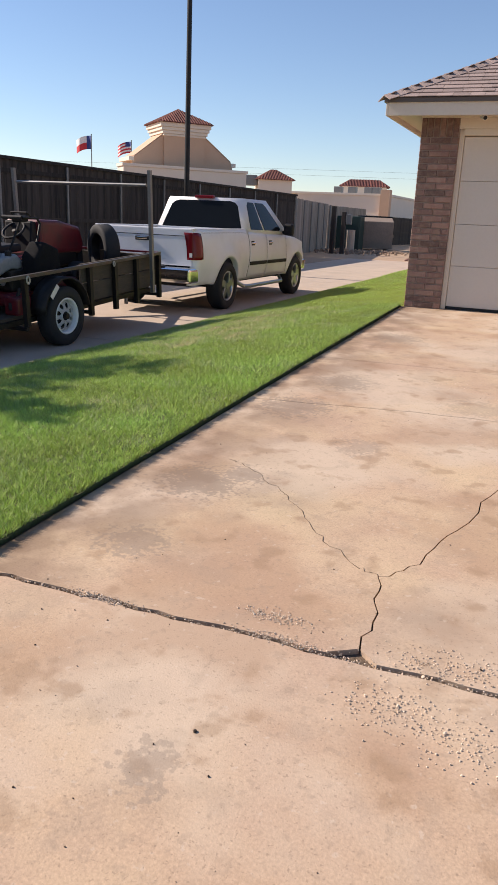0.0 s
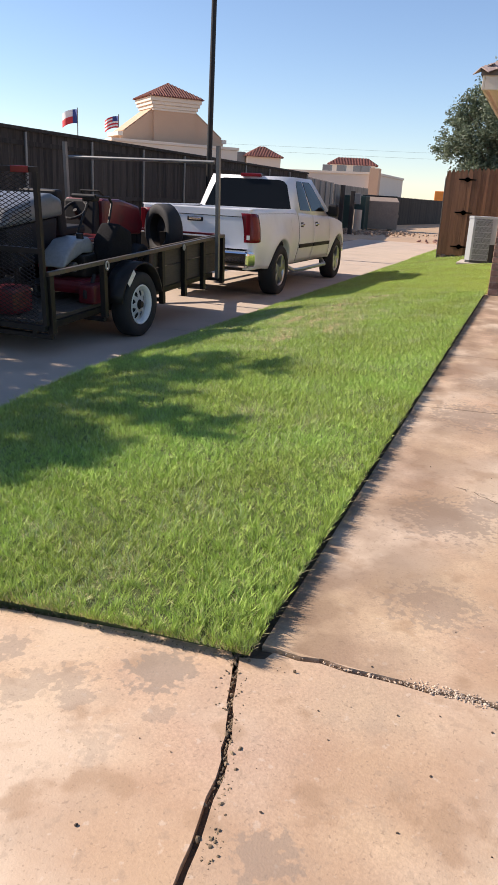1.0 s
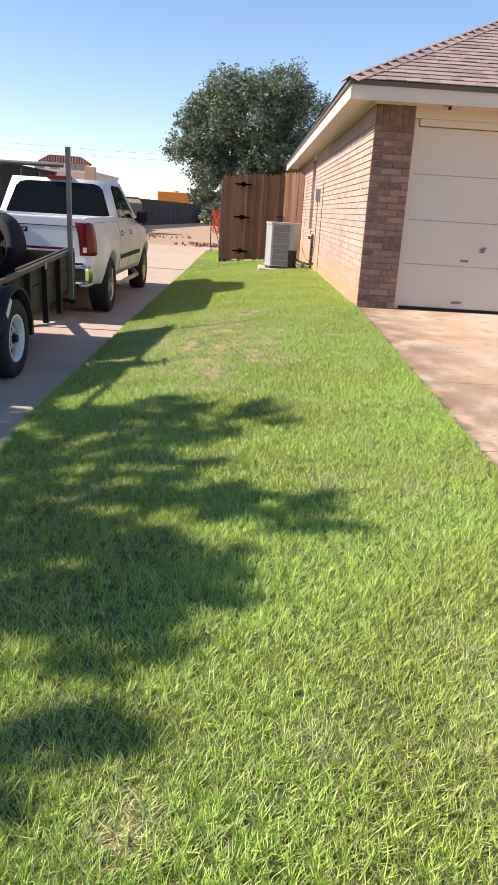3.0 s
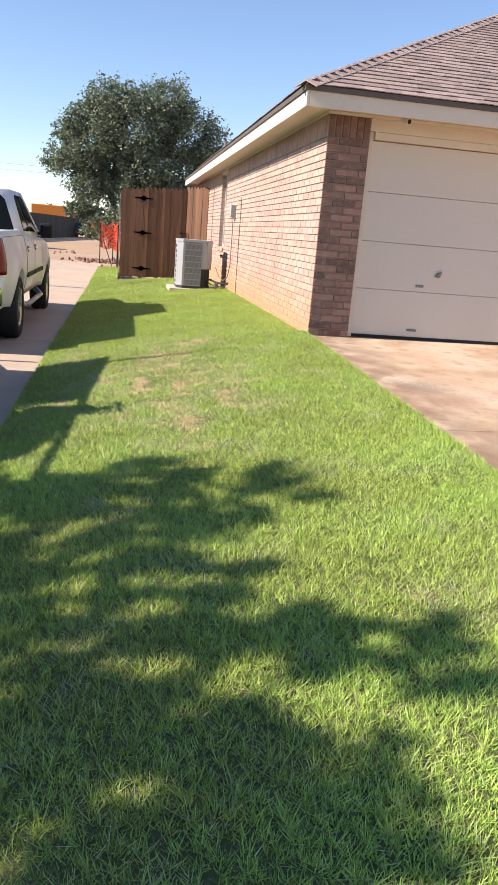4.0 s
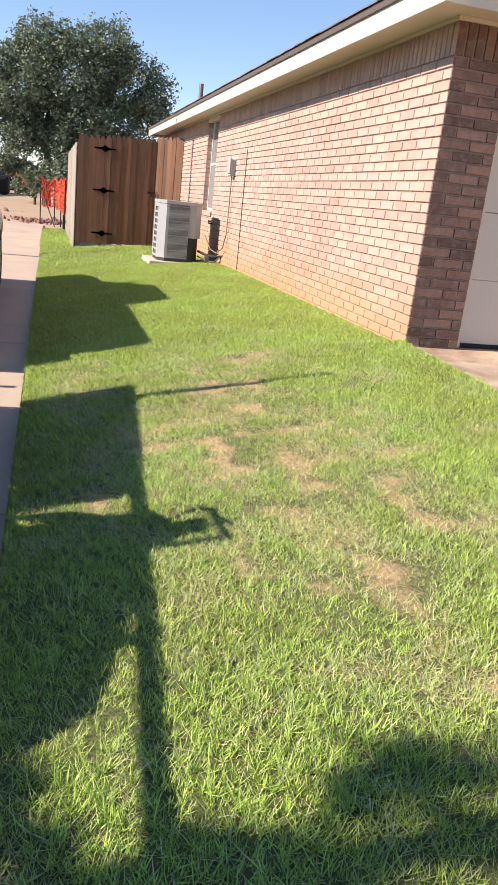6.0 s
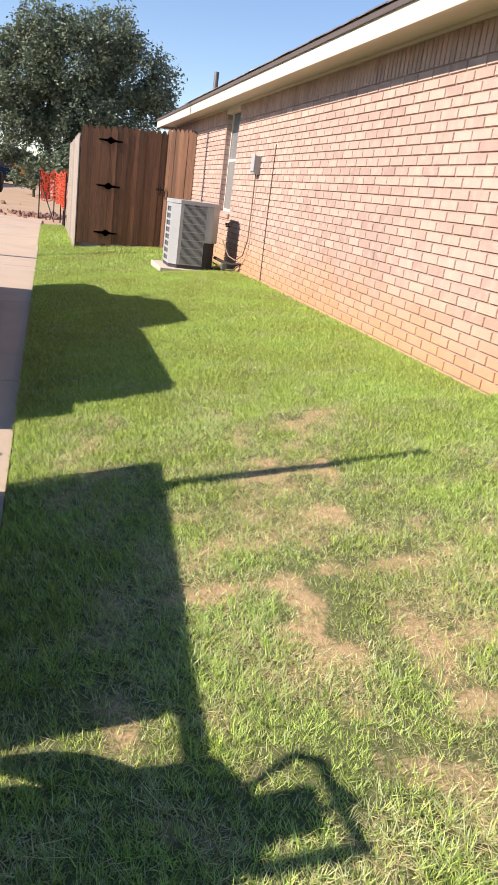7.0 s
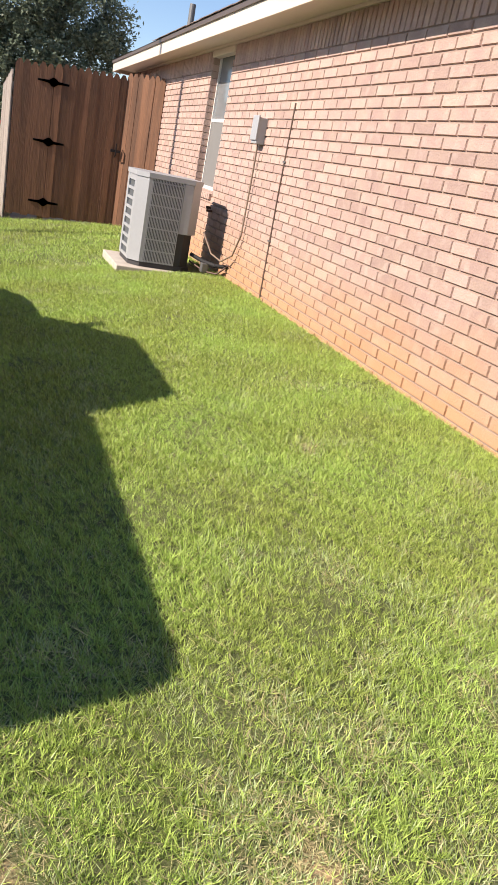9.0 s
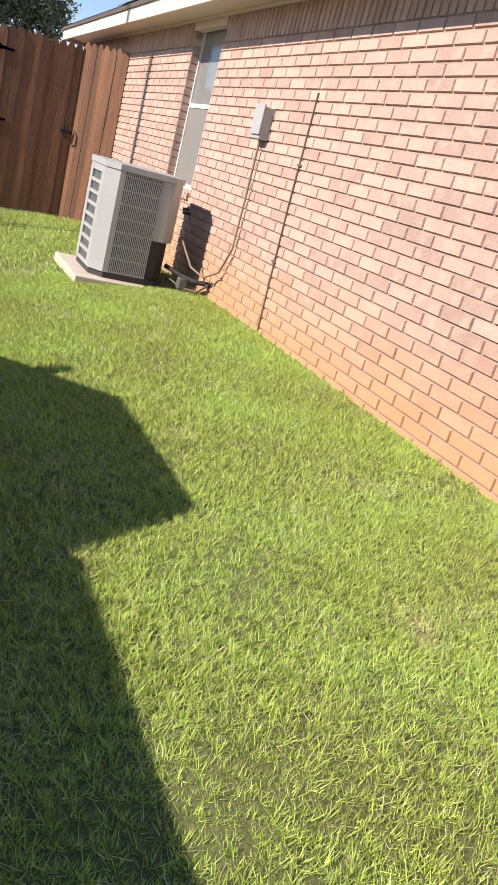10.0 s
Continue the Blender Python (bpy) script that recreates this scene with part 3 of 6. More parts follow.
# garage door of four panels
garage_door = tagged(new("garage_door"), "beige sectional garage door with four plain panels, closed", "garage door")
garage_door.parent = house
for i in range(4):
    part("door_panel", box(0.530, 5.30, 0.100, 0.140, 0.035 + 0.524 * i, 0.035 + 0.524 * (i + 1) - 0.003, 0.005), door_paint, garage_door)
part("weather_strip", box(0.528, 5.302, 0.095, 0.145, 0.004, 0.034), rubber, garage_door, "black rubber weather strip")
part("door_jamb", box(0.4681, 0.527, 0.06, 0.19, 0.0, 2.209, 0.004), trim_paint, house)
part("door_jamb", box(5.303, 5.3599, 0.06, 0.19, 0.0, 2.209, 0.004), trim_paint, house)
part("door_head", box(0.528, 5.302, 0.02, 0.19, 2.135, 2.209, 0.004), trim_paint, house)
handle = part("door_handle", rod((1.50, 0.085, 0.76), (1.50, 0.098, 0.76), 0.028, 14), galvanised, garage_door, "small steel turn handle")
part("lever", beam((1.46, 0.075, 0.745), (1.53, 0.075, 0.80), 0.012, 0.02), galvanised, handle)
part("lock_plate", box(1.24, 1.34, 0.092, 0.099, 0.61, 0.64, 0.003), galvanised, garage_door)
part("lift_grip", box(1.2, 1.32, 0.085, 0.099, 0.10, 0.125, 0.004), galvanised, garage_door)

# small camera under the lintel
watch = thing("security_camera", "small white security camera fixed under the garage eave", "camera")
part("mount", rod((0.76, -0.20, 2.366), (0.76, -0.20, 2.335), 0.028, 14), white_vinyl, watch)
part("body", rod((0.745, -0.18, 2.325), (0.785, -0.27, 2.30), 0.030, 16), white_vinyl, watch)
part("lens", rod((0.785, -0.2705, 2.2995), (0.7865, -0.274, 2.2985), 0.024, 16), dark_plastic, watch, "black camera lens")

# window in the side wall
window_1 = thing("window_1", "tall narrow white vinyl window in the brick side wall", "window", kind="structure")
frame_b = bmesh.new()
for b in ((WIN_Y0, WIN_Y0 + 0.04, WIN_Z0, WIN_Z1), (WIN_Y1 - 0.04, WIN_Y1, WIN_Z0, WIN_Z1), (WIN_Y0 + 0.041, WIN_Y1 - 0.041, WIN_Z0, WIN_Z0 + 0.04), (WIN_Y0 + 0.041, WIN_Y1 - 0.041, WIN_Z1 - 0.04, WIN_Z1)):
    box(0.085, 0.14, *b, bm=frame_b)
part("window_frame", frame_b, white_vinyl, window_1)
part("meeting_rail", box(0.088, 0.13, WIN_Y0 + 0.041, WIN_Y1 - 0.041, 1.54, 1.58), white_vinyl, window_1)
part("pane", box(0.105, 0.111, WIN_Y0 + 0.041, WIN_Y1 - 0.041, 1.581, WIN_Z1 - 0.041), window_glass, window_1)
screen_mesh = material("insect_screen", (0.19, 0.186, 0.175), 0.8, spread=0.06, fine=200)
part("insect_screen", box(0.096, 0.099, WIN_Y0 + 0.041, WIN_Y1 - 0.041, WIN_Z0 + 0.041, 1.539), screen_mesh, window_1, "grey insect screen")
part("window_header", box(-0.012, 0.08, WIN_Y0 - 0.02, WIN_Y1 + 0.02, WIN_Z1 - 0.075, WIN_Z1 - 0.002, 0.004), trim_paint, window_1, "beige wooden header board")
part("window_blind", box(0.125, 0.13, WIN_Y0 + 0.041, WIN_Y1 - 0.041, WIN_Z0 + 0.041, WIN_Z1 - 0.041), white_vinyl, window_1, "pale closed blind")

# vent pipe on the roof
vent = thing("roof_vent_pipe", "dark vent pipe standing on the shingled roof", "vent pipe")
part("pipe", rod((0.45, 12.6, RZ + SLOPE * 0.88 - 0.1), (0.45, 12.6, RZ + SLOPE * 0.88 + 0.40), 0.05, 14), galvanised, vent)
part("flashing", rod((0.45, 12.6, RZ + SLOPE * 0.88 - 0.06), (0.45, 12.6, RZ + SLOPE * 0.88 + 0.06), 0.12, 14, r2=0.05), galvanised, vent)


turbine = thing("roof_turbine", "white domed turbine vent on the roof slope", "roof vent")
TX, TY = 1.05, 11.7
TZ = RZ + SLOPE * (TX - RX)
part("neck", rod((TX, TY, TZ - 0.12), (TX, TY, TZ + 0.05), 0.12, 18), white_steel, turbine)
bm = bmesh.new()
bmesh.ops.create_uvsphere(bm, u_segments=20, v_segments=10, radius=0.16, matrix=Matrix.Translation((TX, TY, TZ + 0.03)) @ Matrix.Diagonal((1, 1, 0.75, 1)))
smooth(part("dome", bm, white_steel, turbine))

# conduit, disconnect box and air conditioner beside the wall
conduit_brown = material("brown_conduit", (0.10, 0.062, 0.045), 0.6, spread=0.2)
conduit = thing("wall_conduit", "thin dark conduit running up the brick wall", "pipe")
part("pipe", tube([(-0.006, 5.82, -0.06), (-0.006, 5.86, 0.9), (-0.006, 5.86, 1.70)], 0.0085), conduit_brown, conduit)
for z in (0.5, 1.2):
    part("strap", box(-0.016, 0.0, 5.825, 5.885, z, z + 0.015), galvanised, conduit)
cable_tan = material("tan_cable", (0.23, 0.165, 0.12), 0.6, spread=0.15)
switch_box = thing("disconnect_box", "grey electrical disconnect box on the brick wall", "electrical box")
part("body", box(-0.085, -0.001, 6.53, 6.69, 1.33, 1.57, 0.006), ac_grey, switch_box)
part("cover", box(-0.1, -0.0855, 6.52, 6.70, 1.36, 1.585, 0.004), ac_grey, switch_box)
part("cable", tube([(-0.04, 6.60, 1.33), (-0.035, 6.61, 0.9), (-0.035, 6.62, 0.45), (-0.05, 6.75, 0.22), (-0.10, 6.95, 0.12), (-0.16, 7.15, 0.16), (-0.24, 7.30, 0.36)], 0.0095), cable_tan, switch_box, "tan flexible cable")
pad_concrete = material("pad_concrete", (0.50, 0.45, 0.38), 0.85, spread=0.16, fine=90, coarse=6, bump=0.3, stain=(0.36, 0.31, 0.24), stain_scale=7, stain_amount=0.4)
pad = thing("equipment_pad", "pale concrete pad under the air conditioner", "pad")
part("block", box(-1.16, -0.16, 7.16, 8.22, -0.26, -0.105, 0.01), pad_concrete, pad)

ac = thing("air_conditioner", "grey outdoor air conditioner unit standing on a concrete pad", "air conditioner")
AX0, AX1, AY0, AY1, AZ0, AZ1 = -1.02, -0.31, 7.28, 8.06, -0.103, 0.865


def octagon(x0, x1, y0, y1, z0, z1, cut, bm=None):
    bm = bm or bmesh.new()
    pts = [(x0 + cut, y0), (x1 - cut, y0), (x1, y0 + cut), (x1, y1 - cut), (x1 - cut, y1), (x0 + cut, y1), (x0, y1 - cut), (x0, y0 + cut)]
    lo = [bm.verts.new((x, y, z0)) for x, y in pts]
    hi = [bm.verts.new((x, y, z1)) for x, y in pts]
    bm.faces.new(lo[::-1])
    bm.faces.new(hi)
    for i in range(8):
        bm.faces.new((lo[i], lo[(i + 1) % 8], hi[(i + 1) % 8], hi[i]))
    return bm


part("base_pan", octagon(AX0 + 0.01, AX1 - 0.01, AY0 + 0.01, AY1 - 0.01, AZ0, AZ0 + 0.05, 0.11), ac_dark, ac)
part("coil", octagon(AX0 + 0.03, AX1 - 0.03, AY0 + 0.03, AY1 - 0.03, AZ0 + 0.051, AZ1 - 0.051, 0.11), ac_dark, ac, "coil behind the grille, coloured dark for the shade inside")
part("top_cover", octagon(AX0 - 0.008, AX1 + 0.008, AY0 - 0.008, AY1 + 0.008, AZ1 - 0.05, AZ1, 0.112), ac_grey, ac)
for sx, sy in ((0, 0), (0, 1), (1, 1)):
    x, y = (AX0, AX1)[sx], (AY0, AY1)[sy]
    dx, dy = (1, -1)[sx], (1, -1)[sy]
    bm = bmesh.new()
    pts = [(x, y + dy * 0.15), (x, y + dy * 0.11), (x + dx * 0.11, y), (x + dx * 0.15, y), (x + dx * 0.15, y + dy * 0.02), (x + dx * 0.02, y + dy * 0.15)]
    lo = [bm.verts.new((a, b, AZ0 + 0.051)) for a, b in pts]
    hi = [bm.verts.new((a, b, AZ1 - 0.051)) for a, b in pts]
    for i in range(6):
        bm.faces.new((lo[i], lo[(i + 1) % 6], hi[(i + 1) % 6], hi[i]))
    bmesh.ops.recalc_face_normals(bm, faces=bm.faces)
    part("corner_post", bm, ac_grey, ac)
# side towards the drive, with one column of wide openings
part("fin_screen", box(AX0 + 0.018, AX0 + 0.026, AY0 + 0.151, AY1 - 0.151, AZ0 + 0.052, AZ1 - 0.051), fin_grey, ac, "grey coil fins behind the openings")
for k in range(9):
    z = AZ0 + 0.052 + k * 0.1005
    part("louvre_bar", box(AX0 + 0.001, AX0 + 0.016, AY0 + 0.151, AY1 - 0.151, z, z + (0.06 if k == 8 else 0.03)), ac_grey, ac)
for y0, y1 in ((AY0 + 0.1505, AY0 + 0.21), (AY1 - 0.21, AY1 - 0.1505)):
    part("side_strip", box(AX0 - 0.0005, AX0 + 0.0155, y0, y1, AZ0 + 0.0525, AZ1 - 0.0515), ac_grey, ac)
# front grille: close upright wires over cross bars
for k in range(8):
    z = AZ0 + 0.056 + k * 0.1175
    part("grille_bar", box(AX0 + 0.151, AX1 - 0.216, AY0 + 0.004, AY0 + 0.012, z, z + 0.012), ac_grey, ac)
for k in range(21):
    x = AX0 + 0.1525 + k * 0.0165
    part("grille_wire", box(x, x + 0.0086, AY0 - 0.003, AY0 + 0.0035, AZ0 + 0.052, AZ1 - 0.051), ac_grey, ac)
part("service_panel", box(AX1 - 0.215, AX1 - 0.112, AY0, AY0 + 0.02, AZ0 + 0.40, AZ1 - 0.051, 0.004), ac_grey, ac)
bm = bmesh.new()
pts = [(AX1 - 0.1115, AY0), (AX1, AY0 + 0.1115), (AX1, AY0 + 0.40), (AX1 - 0.02, AY0 + 0.40), (AX1 - 0.02, AY0 + 0.12), (AX1 - 0.12, AY0 + 0.02)]
lo = [bm.verts.new((a, b, AZ0 + 0.40)) for a, b in pts]
hi = [bm.verts.new((a, b, AZ1 - 0.051)) for a, b in pts]
for i in range(6):
    bm.faces.new((lo[i], lo[(i + 1) % 6], hi[(i + 1) % 6], hi[i]))
bm.faces.new(lo[::-1])
bmesh.ops.recalc_face_normals(bm, faces=bm.faces)
part("service_panel", bm, ac_grey, ac)
copper = material("copper_line", (0.10, 0.06, 0.045), 0.6, metal=0.3, spread=0.2)
part("refrigerant_line", tube([(-0.33, 7.35, 0.10), (-0.22, 7.20, 0.06), (-0.12, 7.05, 0.05), (-0.02, 7.0, 0.06), (0.03, 7.0, 0.06)], 0.022), rubber, ac, "black insulated refrigerant line")
part("refrigerant_line", tube([(-0.33, 7.38, 0.02), (-0.2, 7.15, -0.04), (-0.1, 7.02, -0.03), (0.03, 6.95, 0.12)], 0.010), copper, ac)
part("valve", box(-0.25, -0.17, 7.12, 7.20, -0.05, 0.05, 0.01), galvanised, ac)
faucet = thing("wall_faucet", "small brass tap fixed to the brick wall", "tap")
part("pipe", rod((0.0, 7.95, 0.55), (-0.07, 7.95, 0.55), 0.014), copper, faucet)
part("wheel", rod((-0.05, 7.95, 0.57), (-0.05, 7.95, 0.60), 0.03), copper, faucet)

# ---------------------------------------------------------------- pickup truck
TRUCK = pose(-4.40, 0.0, -0.49)          # middle of the truck on the drive; y runs to its nose
truck = thing("pickup_truck", "dirty white quad-cab pickup truck parked on the side drive", "pickup truck")
truck.matrix_basis = TRUCK


def bevelled(bm, offset, segments=2, limit=0.5, above=-9.0):
    edges = [e for e in bm.edges if e.is_manifold and e.calc_face_angle(0) > limit and min(v.co.z for v in e.verts) > above]
    bmesh.ops.bevel(bm, geom=edges, offset=offset, segments=segments, affect="EDGES", profile=0.6)
    return bm


def arch(cy, cz, r, a0, a1, n=10):
    return [(cy + r * math.cos(radians(a0 + (a1 - a0) * i / n)), cz + r * math.sin(radians(a0 + (a1 - a0) * i / n))) for i in range(n + 1)]


REAR_HUB, FRONT_HUB, HUB_Z, TYRE_R = 1.84, 5.39, 0.395, 0.395


def wheel(cx, cy, cz, r, out, spokes, rim_mat, parent, width=0.25, blade=0.17):
    """A tyre with a spoked rim; out is +1 or -1, the way its face looks along x."""
    w = width / 2
    ty = part("wheel", spin([(-w * 0.8, r * 0.62), (-w, r * 0.72), (-w * 0.97, r * 0.93), (-w * 0.75, r), (w * 0.75, r), (w * 0.97, r * 0.93), (w, r * 0.72), (w * 0.8, r * 0.62), (-w * 0.8, r * 0.62)], cx, cy, cz, 40), rubber, parent, "black rubber tyre")
    smooth(ty)
    o = out * w
    smooth(part("rim", spin([(o * 0.85, r * 0.64), (o * 0.90, r * 0.61), (o * 0.72, r * 0.56), (o * 0.1, r * 0.54), (-o * 0.8, r * 0.60)], cx, cy, cz, 40), rim_mat, ty))
    part("brake_disc", rod((cx + o * 0.05, cy, cz), (cx + o * 0.12, cy, cz), r * 0.53, 28), dark_plastic, ty)
    for k in range(spokes):
        a = 2 * math.pi * (k + 0.25) / spokes
        c, s = math.cos(a), math.sin(a)
        bm = beam((cx + o * 0.62, cy + c * r * 0.12, cz + s * r * 0.12), (cx + o * 0.66, cy + c * r * 0.585, cz + s * r * 0.585), r * 0.10, r * blade)
        part("spoke", bevelled(bm, 0.008, 1), rim_mat, ty)
    part("hub", rod((cx + o * 0.3, cy, cz), (cx + o * 0.82, cy, cz), r * 0.16, 18, r2=r * 0.13), rim_mat, ty)
    return ty


def lerp_table(table, y):
    """A height read between the steps of a (y, z) table."""
    for (ya, za), (yb, zb) in zip(table, table[1:]):
        if y <= yb:
            return za + (zb - za) * max(0.0, (y - ya) / (yb - ya))
    return table[-1][1]


BELT = ((0.6, 1.335), (2.70, 1.335), (2.80, 1.305), (3.6, 1.265), (4.86, 1.215), (5.5, 1.15), (5.95, 1.06), (6.2, 0.96), (6.3, 0.90))


def side_low(y):
    """The lower edge of the body side, with its wheel arches."""
    low = 0.46 if y < 1.2 else 0.45
    for hub in (REAR_HUB, FRONT_HUB):
        d = abs(y - hub)
        if d < 0.47:
            low = max(low, 0.41 + math.sqrt(0.47 ** 2 - d * d))
    return low


def side_x(y, z):
    """Half the truck's width: bowed sides, tucked in above and below, with flared arches and rounded ends."""
    x = 0.985 - 0.075 * max(0.0, (0.86 - z) / 0.42) ** 1.6 - 0.085 * max(0.0, (z - 0.86) / 0.48) ** 2.2
    for hub in (REAR_HUB, FRONT_HUB):
        r = math.hypot(y - hub, z - 0.41)
        x += 0.050 * math.exp(-((r - 0.49) / 0.16) ** 2) * (z > 0.40)
    x -= 0.30 * max(0.0, (y - 5.75) / 0.5) ** 2
    x -= 0.05 * max(0.0, (0.80 - y) / 0.12) ** 2
    return x


def side_skin(sx, y0, y1, low, high, off, ny, nz, lip):
    """A curved patch of the body side, off metres proud, with edges turned in by lip."""
    bm = bmesh.new()
    rows = []
    ys = [y0] + [y0 + (y1 - y0) * i / ny for i in range(ny + 1)] + [y1]
    for i, y in enumerate(ys):
        lo, hi = low(y), high(y)
        zs = [lo] + [lo + (hi - lo) * j / nz for j in range(nz + 1)] + [hi]
        edge_y = i in (0, len(ys) - 1)
        rows.append([bm.verts.new((sx * (side_x(y, z) + off - (lip if edge_y or j in (0, len(zs) - 1) else 0)), y, z)) for j, z in enumerate(zs)])
    for p, q in zip(rows, rows[1:]):
        for j in range(len(p) - 1):
            bm.faces.new((p[j], p[j + 1], q[j + 1], q[j]))
    bmesh.ops.recalc_face_normals(bm, faces=bm.faces)
    if sum(f.normal.x * f.calc_area() for f in bm.faces) * sx < 0:
        bmesh.ops.reverse_faces(bm, faces=bm.faces)
    return bm


def belt(y):
    return lerp_table(BELT, y)


def below_belt(y):
    return belt(y) - 0.012


for sx in (1, -1):
    body_side = smooth(part("side_panel", side_skin(sx, 0.69, 6.25, side_low, belt, 0.0, 110, 14, 0.09), white_paint, truck))
    for y in (2.832, 3.728, 4.808):
        part("gap", side_skin(sx, y - 0.006, y + 0.006, lambda q: 0.48, below_belt, 0.0025, 1, 12, 0.002), dark_plastic, body_side, "dark shut line")
    # the crease is only a dark strip that paints its shade
    part("gap", side_skin(sx, 0.9, 2.72, lambda q: belt(q) - 0.065, lambda q: belt(q) - 0.06, 0.002, 12, 1, 0.002), dark_plastic, body_side, "dark strip painting the shade of the crease under the bed rail")
    for y0, y1 in ((2.84, 3.72), (3.736, 4.80)):
        door = smooth(part("door", side_skin(sx, y0, y1, lambda q: 0.48, below_belt, 0.006, 12, 14, 0.012), white_paint, truck))
        hy = y0 + 0.15
        hx = sx * (side_x(hy, 1.09) + 0.024)
        h = part("door_handle", box(hx - 0.014, hx + 0.014, hy - 0.085, hy + 0.085, 1.075, 1.108, 0.008), chrome, door, "chrome door handle")
        # dark patch painting the shade of the hollow behind the handle
        part("recess", side_skin(sx, hy - 0.075, hy + 0.075, lambda q: 1.05, lambda q: 1.13, 0.009, 4, 4, 0.004), dark_plastic, h)
        part("moulding", side_skin(sx, y0 + 0.02, y1 - 0.02, lambda q: 0.70, lambda q: 0.765, 0.022, 8, 2, 0.016), dark_plastic, door, "black rubbing strip")
    part("filler_flap", side_skin(sx, 2.42, 2.60, lambda q: 1.0, lambda q: 1.18, 0.004, 4, 4, 0.004), white_paint, body_side)
    # running board
    part("side_step", tube([(sx * 0.86, 2.50, 0.42), (sx * 0.97, 2.62, 0.34), (sx * 0.99, 2.8, 0.33), (sx * 0.99, 4.55, 0.33), (sx * 0.86, 4.75, 0.42)], 0.036, 10), alloy, truck, "dull metal tubular side step")
    # mirror
    mirror = part("mirror", box(sx * 1.06 - 0.10, sx * 1.06 + 0.10, 4.62, 4.76, 1.22, 1.45, 0.045), dark_plastic, truck, "black door mirror")
    part("mirror_arm", beam((sx * 0.90, 4.70, 1.26), (sx * 1.0, 4.69, 1.30), 0.06, 0.05), dark_plastic, mirror)
    # lights, wrapped round the rear corner
    tail = smooth(part("tail_light", side_skin(sx, 0.655, 0.86, lambda q: 0.86 + 0.08 * max(0, q - 0.72), lambda q: 1.275 - 0.12 * max(0, q - 0.74), 0.012, 8, 8, 0.12), red_lens, truck, "red tail light"))
    part("lens_face", box(sx * 0.875 - 0.045, sx * 0.875 + 0.03, 0.648, 0.668, 0.865, 1.27, 0.008), red_lens, tail)
    part("reverse_lens", box(sx * 0.88 - 0.03, sx * 0.88 + 0.02, 0.643, 0.6475, 0.90, 0.965, 0.001), white_vinyl, tail, "pale reversing lens")
    part("headlight", box(sx * 0.70 - 0.14, sx * 0.70 + 0.12, 6.12, 6.24, 0.80, 0.97, 0.03), chrome, truck)
    wheel(sx * 0.885, REAR_HUB, HUB_Z, TYRE_R, sx, 5, alloy, truck, 0.27, 0.30)
    wheel(sx * 0.885, FRONT_HUB, HUB_Z, TYRE_R, sx, 5, alloy, truck, 0.27, 0.30)

part("inner_arch", box(-0.73, 0.73, 0.9, 6.0, 0.42, 0.98), dark_plastic, truck)
part("axle", rod((-0.8, REAR_HUB, HUB_Z), (0.8, REAR_HUB, HUB_Z), 0.05), black_steel, truck)
part("axle", rod((-0.8, FRONT_HUB, HUB_Z), (0.8, FRONT_HUB, HUB_Z), 0.05), black_steel, truck)
for sx in (1, -1):
    part("bed_rail", box(sx * 0.875 - 0.045, sx * 0.875 + 0.03, 0.70, 2.75, 1.318, 1.342, 0.01), white_paint, truck)
part("bed_floor", box(-0.858, 0.858, 0.75, 2.679, 0.981, 1.0), white_paint, truck)
part("bed_front", box(-0.858, 0.858, 2.68, 2.75, 0.985, 1.33), white_paint, truck)
tailgate = part("tailgate", bevelled(box(-0.885, 0.885, 0.665, 0.745, 0.76, 1.335), 0.018, 2), white_paint, truck)
# dark strip on the flat tailgate, painting a groove's shade
part("tailgate_groove", box(-0.86, 0.86, 0.661, 0.6645, 1.215, 1.225), dark_plastic, tailgate)
grip = part("tailgate_handle", box(-0.13, 0.13, 0.645, 0.665, 1.125, 1.19, 0.01), dark_plastic, tailgate, "black tailgate handle")
part("lever", box(-0.10, 0.10, 0.635, 0.6445, 1.145, 1.18, 0.006), chrome, grip)
bumper = part("rear_bumper", bevelled(box(-0.955, 0.955, 0.46, 0.80, 0.50, 0.745), 0.06, 4), chrome, truck, "chrome rear bumper")
part("step_pad", box(-0.5, 0.5, 0.455, 0.60, 0.741, 0.752), dark_plastic, bumper)
part("plate_recess", box(-0.22, 0.22, 0.452, 0.4595, 0.55, 0.70), dark_plastic, bumper)
hitch = part("hitch", box(-0.06, 0.06, 0.20, 0.62, 0.40, 0.50), black_steel, truck)
part("hood", bevelled(prism([(4.90, 1.0), (6.18, 0.95), (6.20, 1.04), (5.7, 1.17), (4.90, 1.235)], -0.858, 0.858), 0.03, 2), white_paint, truck)
part("grille", bevelled(box(-0.56, 0.56, 6.17, 6.25, 0.72, 1.0), 0.02, 2), chrome, truck)
part("front_bumper", bevelled(box(-0.90, 0.90, 6.10, 6.34, 0.48, 0.70), 0.04, 3), chrome, truck)
part("floor_pan", box(-0.858, 0.858, 2.76, 4.88, 0.42, 0.52), dark_plastic, truck)
part("cab_back", box(-0.858, 0.858, 2.752, 2.80, 0.521, 1.30), white_paint, truck)
part("dash", box(-0.858, 0.858, 4.70, 4.90, 0.6, 1.22), dark_plastic, truck)

# cab: a tapered roof shell with raised glass
LOW = [(-0.94, 2.77), (0.94, 2.77), (0.94, 5.00), (-0.94, 5.00)]
TOP = [(-0.74, 2.96), (0.74, 2.96), (0.72, 4.18), (-0.72, 4.18)]
Z_LOW, Z_TOP = 1.24, 1.885


